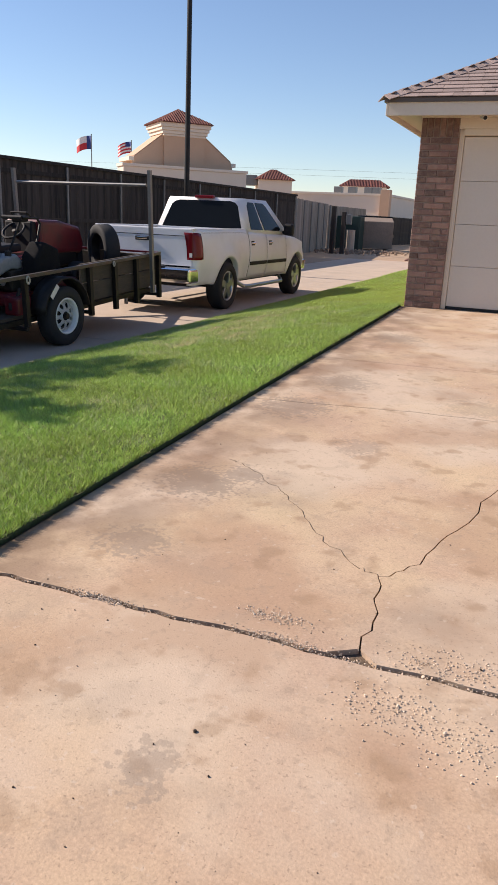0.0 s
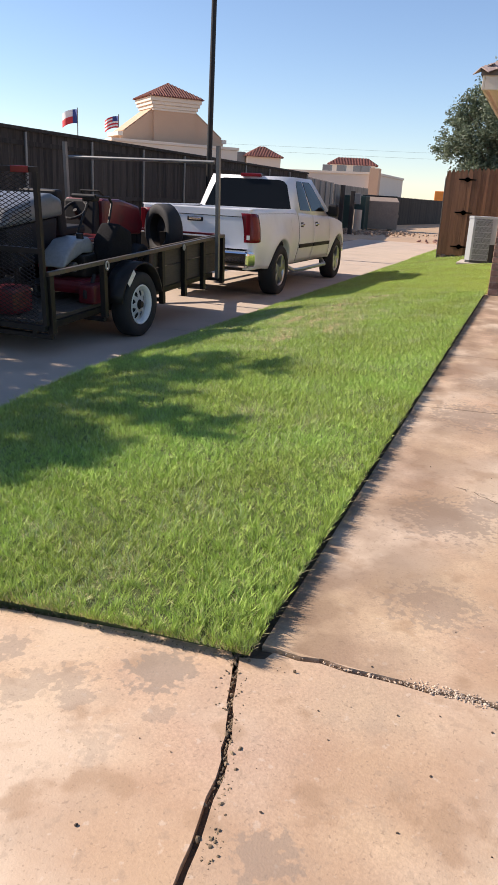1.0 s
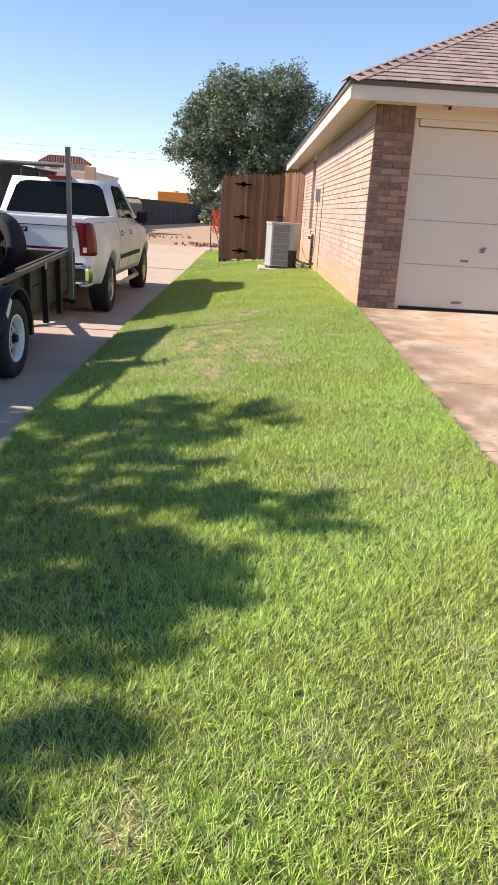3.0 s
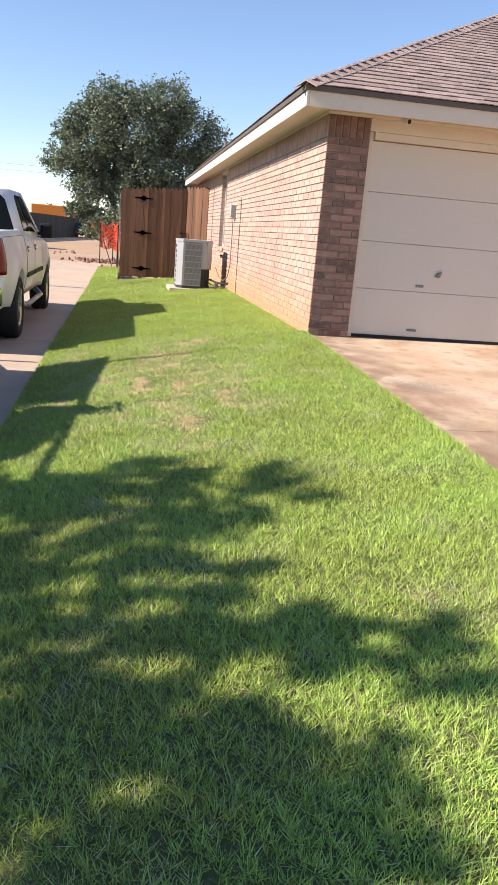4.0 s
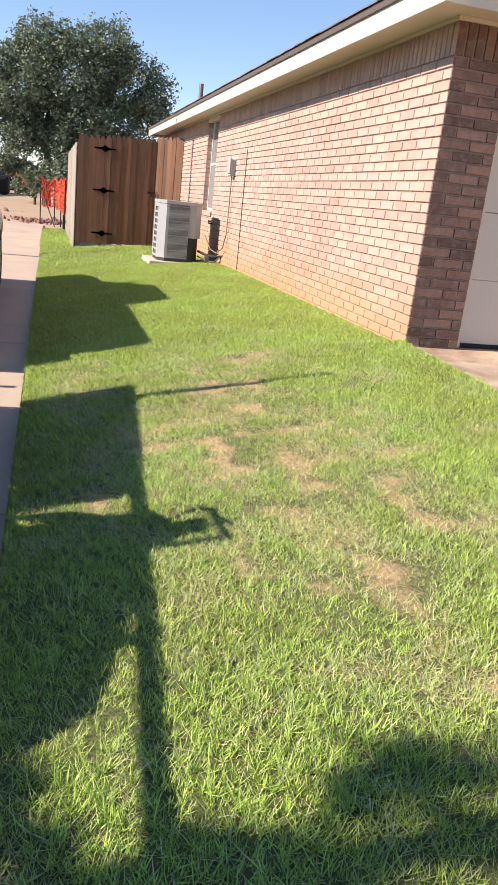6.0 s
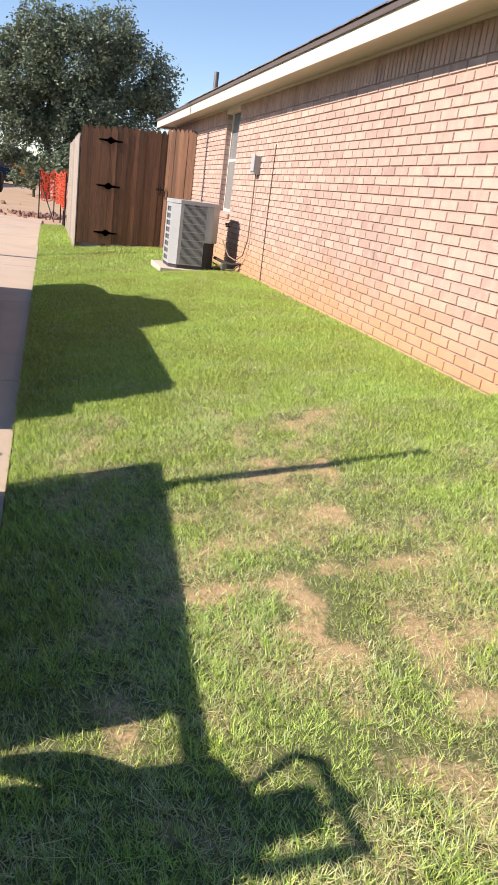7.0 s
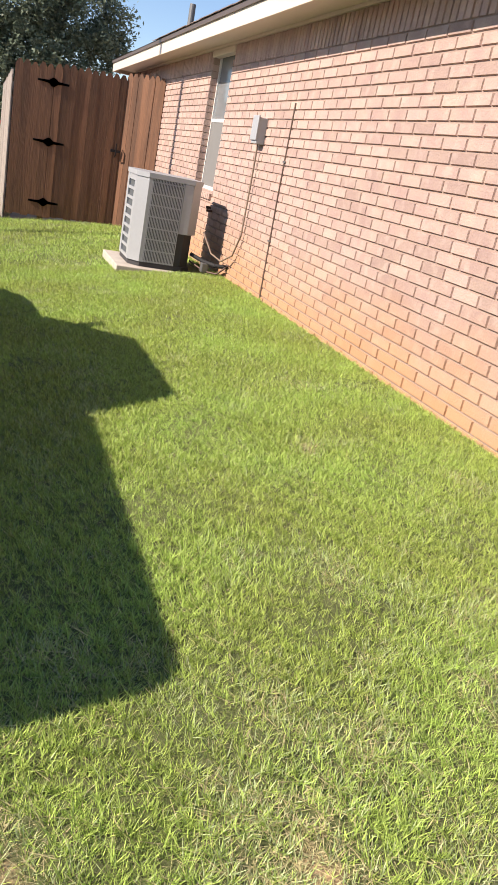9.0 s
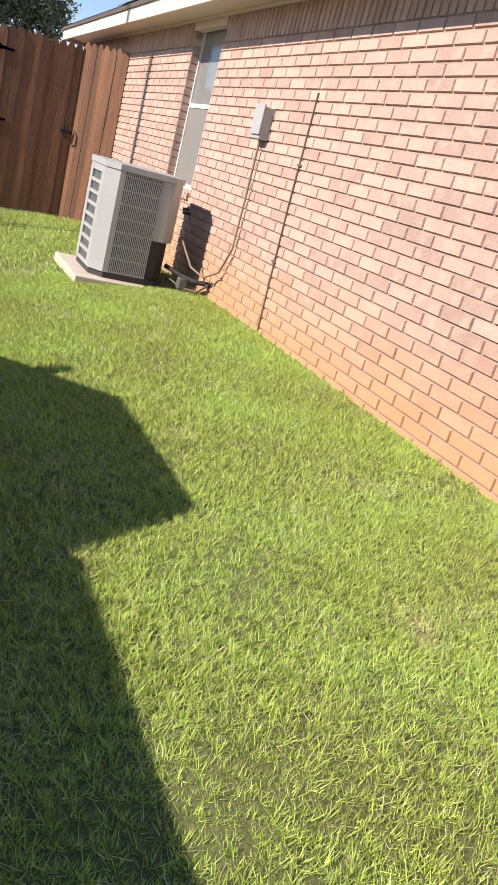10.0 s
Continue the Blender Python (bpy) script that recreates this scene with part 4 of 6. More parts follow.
def cab_shell():
    bm = bmesh.new()
    lo = [bm.verts.new((x, y, Z_LOW)) for x, y in LOW]
    hi = [bm.verts.new((x, y, Z_TOP - 0.02)) for x, y in TOP]
    bm.faces.new(lo[::-1])
    bm.faces.new(hi)
    for i in range(4):
        bm.faces.new((lo[i], lo[(i + 1) % 4], hi[(i + 1) % 4], hi[i]))
    bevelled(bm, 0.14, 6, 0.4)
    return bm


cab = smooth(part("cab", cab_shell(), white_paint, truck))


def face_panel(corners, outline, lift, thick, mat, name, label="", parent=None):
    """A pane on a cab face: corners low-left, low-right, top-right, top-left; outline in (u, v)."""
    a, b, c, d = (Vector(p) for p in corners)
    n = (b - a).cross(d - a).normalized()
    bm = bmesh.new()
    pts = []
    for u, v in outline:
        pts.append((a + (b - a) * u) * (1 - v) + (d + (c - d) * u) * v)
    fr = [bm.verts.new(p + n * lift) for p in pts]
    bk = [bm.verts.new(p + n * (lift - thick)) for p in pts]
    bm.faces.new(fr)
    bm.faces.new(bk[::-1])
    k = len(pts)
    for i in range(k):
        bm.faces.new((fr[i], bk[i], bk[(i + 1) % k], fr[(i + 1) % k]))
    bmesh.ops.recalc_face_normals(bm, faces=bm.faces)
    return part(name, bm, mat, parent or cab, label)


def corner(i, top):
    (x, y), z = (TOP[i], Z_TOP - 0.02) if top else (LOW[i], Z_LOW)
    return (x, y, z)


rear = (corner(0, 0), corner(1, 0), corner(1, 1), corner(0, 1))
face_panel(rear, [(0.08, 0.10), (0.92, 0.10), (0.945, 0.16), (0.93, 0.78), (0.90, 0.87), (0.84, 0.91), (0.16, 0.91), (0.10, 0.87), (0.07, 0.78), (0.055, 0.16)], 0.006, 0.012, dark_glass, "rear_window", "dark tinted rear window")
right = (corner(1, 0), corner(2, 0), corner(2, 1), corner(1, 1))
left = (corner(3, 0), corner(0, 0), corner(0, 1), corner(3, 1))
for side, flip in ((right, False), (left, True)):
    for pane in ([(0.10, 0.14), (0.385, 0.12), (0.375, 0.90), (0.16, 0.90), (0.11, 0.80)], [(0.43, 0.12), (0.80, 0.10), (0.86, 0.16), (0.80, 0.82), (0.74, 0.90), (0.43, 0.90)]):
        face_panel(side, [(1 - u, v) for u, v in pane[::-1]] if flip else pane, 0.006, 0.012, dark_glass, "side_window", "dark tinted side window")
face_panel((corner(2, 0), corner(3, 0), corner(3, 1), corner(2, 1)), [(0.08, 0.10), (0.92, 0.10), (0.9, 0.92), (0.1, 0.92)], 0.006, 0.012, dark_glass, "windscreen")
part("brake_light", bevelled(box(-0.19, 0.19, 2.90, 2.99, 1.845, 1.900), 0.014, 2), red_lens, cab, "red high brake light")

# ---------------------------------------------------------------- utility trailer
def pressed_wheel(cx, cy, cz, r, out, parent):
    """A tyre on a white pressed-steel rim with a ring of openings and a dark hub."""
    w = 0.10
    ty = smooth(part("wheel", spin([(-w * 0.8, r * 0.60), (-w, r * 0.70), (-w * 0.97, r * 0.93), (-w * 0.75, r), (w * 0.75, r), (w * 0.97, r * 0.93), (w, r * 0.70), (w * 0.8, r * 0.60), (-w * 0.8, r * 0.60)], cx, cy, cz, 40), rubber, parent, "black rubber tyre"))
    o = out * w
    smooth(part("rim", spin([(o * 0.86, r * 0.62), (o * 0.95, r * 0.60), (o * 0.80, r * 0.55), (o * 0.35, r * 0.52), (-o * 0.8, r * 0.58)], cx, cy, cz, 40), white_steel, ty, "white steel rim"))
    part("drum", rod((cx - o * 0.2, cy, cz), (cx + o * 0.05, cy, cz), r * 0.5, 24), dark_plastic, ty)
    bm = bmesh.new()
    steps, radii = 64, (0.15, 0.26, 0.30, 0.41, 0.455, 0.54)
    bulge = (0.62, 0.60, 0.55, 0.40, 0.36, 0.34)
    rings = [[bm.verts.new((cx + o * h, cy + r * f * math.cos(2 * math.pi * k / steps), cz + r * f * math.sin(2 * math.pi * k / steps))) for k in range(steps)] for f, h in zip(radii, bulge)]
    for i in range(len(radii) - 1):
        for k in range(steps):
            open_slot = i in (1, 2, 3) and (k % 8) in ((2, 3, 4, 5) if i == 2 else (3, 4))
            if not open_slot:
                n = (k + 1) % steps
                bm.faces.new((rings[i][k], rings[i][n], rings[i + 1][n], rings[i + 1][k]))
    bmesh.ops.solidify(bm, geom=bm.faces[:], thickness=0.006)
    smooth(part("disc", bm, white_steel, ty, "white pressed disc with openings"))
    part("hub", rod((cx + o * 0.1, cy, cz), (cx + o * 0.95, cy, cz), r * 0.13, 16, r2=r * 0.10), black_steel, ty, "black greased hub cap")
    return ty


trailer = thing("utility_trailer", "black steel utility trailer with plank sides and a mesh tail ramp", "trailer")
TR = pose(-4.53, -2.75, -0.49, 3.5, 0, -1.2)      # tipped a little back over its axle
trailer.matrix_basis = TR
HALF, T_FRONT, T_REAR, DECK, RAIL = 1.08, 2.25, -1.55, 0.42, 0.89
plank = material("aged_plank", (0.075, 0.057, 0.041), 0.85, spread=0.25, fine=20, coarse=3, bump=0.35, stretch=(3, 0.4, 3), per_object=0.15)
worn_steel = material("worn_steel", (0.10, 0.09, 0.08), 0.5, metal=0.5, spread=0.3, fine=30, coarse=4, stain=(0.16, 0.08, 0.05), stain_scale=5, stain_amount=0.5)
rope = material("pale_rope", (0.45, 0.42, 0.36), 0.9, spread=0.15)
for k in range(8):
    x = -0.90 + k * 0.225
    part("deck_plank", box(x, x + 0.218, T_REAR, T_FRONT, DECK - 0.04, DECK, 0.004), plank, trailer)
for sx in (1, -1):
    x = sx * HALF
    part("side_rail", box(sx * 0.90 - 0.025, sx * 0.90 + 0.025, T_REAR, T_FRONT, DECK - 0.10, DECK - 0.041), black_steel, trailer)
    part("top_rail", box(x - 0.022, x + 0.022, T_REAR, T_FRONT, RAIL - 0.04, RAIL, 0.004), worn_steel, trailer, "worn dark steel top rail")
    for y in (T_REAR + 0.03, -0.65, 0.55, 1.10, 1.62, T_FRONT - 0.04):
        part("stake", box(x - 0.027, x + 0.027, y - 0.03, y + 0.03, DECK - (0.09 if y < 0 else 0.1605), RAIL - 0.041), black_steel, trailer)
    for k in range(2):
        part("side_board", box(x - sx * 0.065 - 0.018, x - sx * 0.065 + 0.018, 0.45, T_FRONT - 0.02, DECK + 0.01 + k * 0.236, DECK + 0.236 + k * 0.236, 0.004), plank, trailer)
    smooth(part("fender", prism(arch(0, 0.36, 0.44, 172, 8, 14) + arch(0, 0.36, 0.415, 8, 172, 14), x - sx * 0.16, x + sx * 0.07), black_steel, trailer))
    pressed_wheel(x - sx * 0.04, 0.0, 0.345, 0.345, sx, trailer)
    part("fender_mark", beam((x + sx * 0.074, -0.30, 0.60), (x + sx * 0.074, -0.17, 0.72), 0.004, 0.06), white_vinyl, trailer, "pale scuffed mark on the fender")
    for y, r in ((-0.62, 0.026), (1.05, 0.018)):
        part("rope_knot", tube([(x + sx * 0.03, y + r * math.cos(a * 0.7), RAIL - 0.03 + 1.6 * r * math.sin(a * 0.7) - r) for a in range(10)], 0.009, 6), rope, trailer, "pale rope tied round the rail")
    part("front_post", box(x + sx * 0.029, x + sx * 0.075, T_FRONT - 0.33, T_FRONT - 0.28, 0.36, 1.97), galvanised, trailer, "tall grey steel post")
for y in (T_REAR + 0.03, -0.65, 0.55, T_FRONT - 0.04):
    part("cross_member", box(-HALF, HALF, y - 0.025, y + 0.025, DECK - 0.14, DECK - 0.101), black_steel, trailer)
part("axle", rod((-0.96, 0, 0.345), (0.96, 0, 0.345), 0.04), black_steel, trailer)
part("cross_bar", rod((-HALF, T_FRONT - 0.305, 1.78), (HALF, T_FRONT - 0.305, 1.78), 0.022), galvanised, trailer)
part("front_rail", box(-HALF + 0.03, HALF - 0.03, T_FRONT - 0.02, T_FRONT + 0.02, RAIL - 0.025, RAIL), red_paint, trailer, "thin red steel front rail")
for k in range(2):
    part("front_board", box(-HALF + 0.03, HALF - 0.03, T_FRONT - 0.065, T_FRONT - 0.03, DECK + 0.01 + k * 0.215, DECK + 0.215 + k * 0.215, 0.004), plank, trailer)
for sx in (1, -1):
    part("tongue", beam((sx * 0.6, T_FRONT - 0.1, DECK - 0.12), (0.02 * sx, T_FRONT + 0.95, DECK - 0.09), 0.06, 0.09), black_steel, trailer)
part("coupler", box(-0.06, 0.06, T_FRONT + 0.85, T_FRONT + 1.10, DECK - 0.14, DECK - 0.02, 0.01), black_steel, trailer)
part("jack", rod((0.14, T_FRONT + 0.55, 0.0), (0.14, T_FRONT + 0.55, 0.75), 0.03), galvanised, trailer)
# tail ramp, standing upright
ramp = part("tail_ramp", box(-HALF + 0.02, HALF - 0.02, T_REAR - 0.05, T_REAR - 0.01, 0.36, 0.41), black_steel, trailer)
RAMP_TOP = 1.72
for x in (-HALF + 0.02, -0.36, 0.36, HALF - 0.02):
    part("ramp_bar", box(x - 0.022, x + 0.022, T_REAR - 0.05, T_REAR - 0.01, 0.411, RAMP_TOP), black_steel, ramp)
for z in (1.05, RAMP_TOP):
    part("ramp_bar", box(-HALF + 0.0, HALF, T_REAR - 0.052, T_REAR - 0.012, z, z + 0.045), black_steel, ramp)
for x in (-0.92, 0.92):
    part("reflector", box(x - 0.09, x + 0.09, T_REAR - 0.07, T_REAR - 0.053, RAMP_TOP - 0.005, RAMP_TOP + 0.05, 0.005), red_lens, ramp, "red marker light")
for x in (0.45, -0.45):
    part("ramp_stay", rod((x, T_REAR - 0.03, 1.2), (x * 1.1, T_REAR + 0.55, DECK + 0.45), 0.014), black_steel, ramp)


def expanded_mesh(x0, x1, z0, z1, y, cell_w, cell_h, r):
    """Diamond mesh of flat strands."""
    verts, faces = [], []
    nx, nz = int((x1 - x0) / cell_w), int((z1 - z0) / cell_h)
    for j in range(nz):
        for i in range(nx):
            cx, cz = x0 + (i + 0.5) * cell_w, z0 + (j + 0.5) * cell_h
            for sx, sz in ((1, 1), (-1, 1), (1, -1), (-1, -1)):
                a = Vector((cx + sx * cell_w / 2, y, cz))
                b = Vector((cx, y, cz + sz * cell_h / 2))
                d = (b - a).normalized()
                n = Vector((-d.z, 0, d.x)) * r
                t = Vector((0, r, 0))
                k = len(verts)
                verts += [a + n - t, a - n - t, a - n + t, a + n + t, b + n - t, b - n - t, b - n + t, b + n + t]
                faces += [(k, k + 1, k + 5, k + 4), (k + 1, k + 2, k + 6, k + 5), (k + 2, k + 3, k + 7, k + 6), (k + 3, k, k + 4, k + 7)]
    return verts, faces


v, f = expanded_mesh(-HALF + 0.04, HALF - 0.04, 0.415, RAMP_TOP, T_REAR - 0.03, 0.075, 0.036, 0.0028)
mesh_from("ramp_mesh", v, f, black_steel, ramp, "black expanded steel mesh")

# ---------------------------------------------------------------- load on the trailer (in the trailer's own lean)
def on_trailer(name, label, category):
    ob = thing(name, label, category)
    ob.matrix_basis = TR
    return ob


mower = on_trailer("riding_mower", "red riding lawn mower with a black seat on the trailer", "lawn mower")
mower.matrix_basis = TR @ Matrix.Translation((-0.15, 0.35, 0))
D = DECK + 0.002
part("hood", bevelled(prism([(0.52, D + 0.50), (1.40, D + 0.44), (1.46, D + 0.56), (1.38, D + 0.80), (0.95, D + 0.90), (0.52, D + 0.93)], -0.28, 0.28), 0.06, 3), red_paint, mower)
part("grille", bevelled(box(-0.24, 0.24, 1.36, 1.47, D + 0.26, D + 0.60), 0.03, 2), dark_plastic, mower)
part("frame", box(-0.20, 0.20, -0.10, 1.40, D + 0.20, D + 0.32, 0.02), black_steel, mower)
part("engine", bevelled(box(-0.26, 0.26, 0.6, 1.3, D + 0.30, D + 0.56), 0.02, 1), black_steel, mower)
part("dashboard", bevelled(prism([(0.36, D + 0.40), (0.53, D + 0.40), (0.53, D + 0.90), (0.44, D + 0.92)], -0.22, 0.22), 0.03, 2), dark_plastic, mower)
part("steering_column", rod((0, 0.46, D + 0.66), (0, 0.34, D + 0.80), 0.025), black_steel, mower)
ring = [Vector((0.15 * math.cos(a), 0.15 * math.sin(a) * 0.8, 0.15 * math.sin(a) * 0.6)) + Vector((0, 0.34, D + 0.80)) for a in [2 * math.pi * k / 18 for k in range(19)]]
part("steering_wheel", tube(ring, 0.016, 8), dark_plastic, mower)
part("fender", bevelled(box(-0.46, 0.46, -0.40, 0.38, D + 0.46, D + 0.54), 0.04, 3), red_paint, mower)
part("footrest", box(-0.45, 0.45, 0.30, 0.9, D + 0.22, D + 0.25), dark_plastic, mower)
part("cutting_deck", bevelled(box(-0.58, 0.58, 0.05, 0.85, D + 0.08, D + 0.20), 0.05, 2), red_paint, mower)
part("seat", bevelled(box(-0.25, 0.25, -0.30, 0.18, D + 0.56, D + 0.66), 0.04, 3), dark_plastic, mower, "black vinyl seat")
part("seat_back", bevelled(prism([(-0.30, D + 0.60), (-0.16, D + 0.60), (-0.22, D + 1.06), (-0.36, D + 1.06)], -0.25, 0.25), 0.04, 3), dark_plastic, mower, "black vinyl seat back")
for sx in (1, -1):
    wheel(sx * 0.44, -0.05, D + 0.25, 0.25, sx, 6, black_steel, mower, 0.22)
    wheel(sx * 0.38, 1.12, D + 0.18, 0.18, sx, 6, black_steel, mower, 0.15)

bagger = on_trailer("grass_bagger", "grey hard-topped grass catcher box with a black bin", "grass catcher")
dark_shell = material("grey_shell", (0.15, 0.16, 0.165), 0.35, spread=0.15, fine=30, coarse=4)
bagger.matrix_basis = TR @ Matrix.Translation((-0.20, 0.33, -0.06))
# grey stands for the sky's reflection on a glossy fender
sheen_grey = material("sky_sheen_grey", (0.26, 0.27, 0.27), 0.3, spread=0.2, fine=30, coarse=4)
part("bin", bevelled(prism([(-1.28, D + 0.40), (-0.55, D + 0.40), (-0.48, D + 0.86), (-1.34, D + 0.80)], -0.42, 0.42), 0.05, 2), dark_plastic, bagger)
smooth(part("lid", bevelled(prism([(-1.42, D + 0.805), (-0.42, D + 0.865), (-0.44, D + 1.04), (-0.62, D + 1.11), (-1.32, D + 0.98)], -0.46, 0.46), 0.06, 3), dark_shell, bagger, "grey hard lid"))
for x in (-0.36, -0.04, 0.30):
    part("strut", rod((x, -1.30, D + 0.10), (x + 0.06, -0.98, D + 0.52), 0.016, 8), galvanised, bagger, "bare steel strut")
part("leg", box(-0.40, -0.36, -1.2, -1.16, D + 0.06, D + 0.42), black_steel, bagger)
part("leg", box(0.36, 0.40, -1.2, -1.16, D + 0.06, D + 0.42), black_steel, bagger)
part("leg", box(-0.40, -0.36, -0.64, -0.60, D + 0.06, D + 0.42), black_steel, bagger)
part("leg", box(0.36, 0.40, -0.64, -0.60, D + 0.06, D + 0.42), black_steel, bagger)

filler_black = material("filler_black", (0.014, 0.014, 0.015), 0.95, spread=0.3, fine=60, coarse=7, bump=0.5, spec=0.1)
push = on_trailer("push_mower", "walk-behind mower with a folded handle and a fender in sky-sheen grey", "lawn mower")
PX, PY = 0.52, -0.20
part("deck", bevelled(box(PX - 0.26, PX + 0.26, PY - 0.38, PY + 0.34, D + 0.08, D + 0.22), 0.05, 2), red_paint, push)
# riding mower's fender, built here with its sky reflection as grey colour
smooth(part("engine_cover", bevelled(prism([(PY - 0.46, D + 0.34), (PY - 0.38, D + 0.50), (PY - 0.22, D + 0.60), (PY + 0.02, D + 0.62), (PY + 0.12, D + 0.52), (PY + 0.10, D + 0.44), (PY - 0.10, D + 0.46), (PY - 0.30, D + 0.40)], PX - 0.20, PX + 0.10), 0.035, 3, 0.8), sheen_grey, push, "arched mower fender, painted grey for its sky reflection"))
part("engine", bevelled(box(PX - 0.17, PX + 0.17, PY - 0.2, PY + 0.2, D + 0.221, D + 0.45), 0.03, 2), black_steel, push)
# added blocker: closes the lit gap in the trailer's shadow below the rail
smooth(part("grass_bag", bevelled(prism([(PY + 0.02, D + 0.24), (PY + 0.50, D + 0.26), (PY + 0.46, D + 0.66), (PY + 0.20, D + 0.76), (PY + 0.04, D + 0.60)], PX + 0.12, PX + 0.36), 0.05, 3), filler_black, push, "black filler shape added to close the trailer's shadow"))
part("muffler", rod((PX - 0.1, PY - 0.26, D + 0.34), (PX + 0.1, PY - 0.26, D + 0.34), 0.05), galvanised, push)
part("fuel_cap", rod((PX + 0.05, PY - 0.08, D + 0.60), (PX + 0.05, PY - 0.08, D + 0.66), 0.04), dark_plastic, push)
for sx in (1, -1):
    x = PX + sx * 0.22
    part("handle_tube", tube([(x, PY + 0.02, D + 0.20), (x - sx * 0.03, PY + 0.20, D + 0.58), (x - sx * 0.07, PY + 0.40, D + 0.94), (x - sx * 0.08, PY + 0.36, D + 1.0), (x - sx * 0.08, PY + 0.10, D + 1.02)], 0.014), black_steel, push)
    for wy in (-0.33, 0.30):
        wheel(PX + sx * 0.31, PY + wy, D + 0.10, 0.10, sx, 5, black_steel, push, 0.05)
part("handle_grip", rod((PX - 0.14, PY + 0.10, D + 1.02), (PX + 0.14, PY + 0.10, D + 1.02), 0.022), rubber, push)
part("control_bar", tube([(PX - 0.14, PY + 0.30, D + 1.0), (PX - 0.11, PY + 0.22, D + 1.07), (PX + 0.11, PY + 0.22, D + 1.07), (PX + 0.14, PY + 0.30, D + 1.0)], 0.010), black_steel, push)
part("control_box", bevelled(box(PX - 0.07, PX + 0.07, PY + 0.16, PY + 0.30, D + 0.96, D + 1.03), 0.02, 2), dark_plastic, push)

trimmer = on_trailer("string_trimmer", "red string trimmer engine lying on the trailer deck", "string trimmer")
part("motor", bevelled(box(0.30, 0.60, -1.45, -1.15, D + 0.002, D + 0.26), 0.05, 2), red_paint, trimmer)
part("shaft", rod((0.45, -1.30, D + 0.20), (0.10, 0.45, D + 0.12), 0.016), black_steel, trimmer)
part("guard", bevelled(box(-0.05, 0.22, 0.42, 0.60, D + 0.03, D + 0.10), 0.02, 1), dark_plastic, trimmer)

fuel_can = on_trailer("fuel_can", "red plastic fuel can on the trailer deck", "fuel can")
part("body", bevelled(box(0.74, 0.94, -0.62, -0.38, D, D + 0.20), 0.03, 2), red_paint, fuel_can)
part("spout", rod((0.84, -0.50, D + 0.19), (0.84, -0.45, D + 0.28), 0.022), dark_plastic, fuel_can)

blower = on_trailer("backpack_blower", "dark two-stroke engine unit with a looped pull cord", "blower")
part("engine", bevelled(box(-0.75, -0.40, -1.5, -1.1, D, D + 0.34), 0.05, 2), dark_plastic, blower)
part("cover", bevelled(box(-0.73, -0.42, -1.52, -1.3, D + 0.342, D + 0.46), 0.04, 2), red_paint, blower)
part("tube", tube([(-0.5, -1.1, D + 0.2), (-0.45, -0.8, D + 0.3), (-0.5, -0.4, D + 0.24), (-0.7, 0.2, D + 0.1)], 0.05, 12), rubber, blower)

spare = on_trailer("spare_wheel", "black spare tyre standing at the front of the trailer", "tyre")
SP = wheel(0.0, 0.0, 0.0, 0.33, 1, 6, black_steel, spare, 0.22)
SP.matrix_basis = pose(0.34, 1.96, DECK + 0.50, 0, 0, 60)
part("mounting_post", box(0.30, 0.38, 1.92, 2.0, DECK, DECK + 0.48), black_steel, spare)

# ---------------------------------------------------------------- fences and gate
def picket(width, height, thick, point=0.06):
    """One board standing on z = 0, centred on x = 0, with a pointed top."""
    bm = bmesh.new()
    h = width / 2
    pts = [(-h, 0), (h, 0), (h, height - point), (h * 0.35, height), (-h * 0.35, height), (-h, height - point)]
    a = [bm.verts.new((x, -thick / 2, z)) for x, z in pts]
    b = [bm.verts.new((x, thick / 2, z)) for x, z in pts]
    bm.faces.new(a)
    bm.faces.new(b[::-1])
    for i in range(len(pts)):
        bm.faces.new((a[i], b[i], b[(i + 1) % 6], a[(i + 1) % 6]))
    bmesh.ops.recalc_face_normals(bm, faces=bm.faces)
    me = bpy.data.meshes.new("picket")
    bm.to_mesh(me)
    bm.free()
    return me


def pickets_along(parent, a, b, z0, z1, width, height, mat, seed, gap=-0.003, point=0.07):
    """A row of boards from plan point a to b, with feet from z0 to z1."""
    rnd = random.Random(seed)
    shapes = []
    for k in range(3):
        me = picket(width, height + rnd.uniform(-0.015, 0.02), 0.018, point)
        me.materials.append(mat)
        shapes.append(me)
    a, b = Vector((*a, 0)), Vector((*b, 0))
    n = max(1, round((b - a).length / (width + gap)))
    turn = math.degrees(math.atan2(b.y - a.y, b.x - a.x))
    for i in range(n):
        f = (i + 0.5) / n
        p = a + (b - a) * f
        ob = new("picket", rnd.choice(shapes))
        ob.parent = parent
        ob.matrix_basis = pose(p.x, p.y + rnd.uniform(-0.006, 0.006), z0 + (z1 - z0) * f + rnd.uniform(-0.012, 0.012), 0, rnd.uniform(-0.08, 0.08), turn + rnd.uniform(-0.8, 0.8))


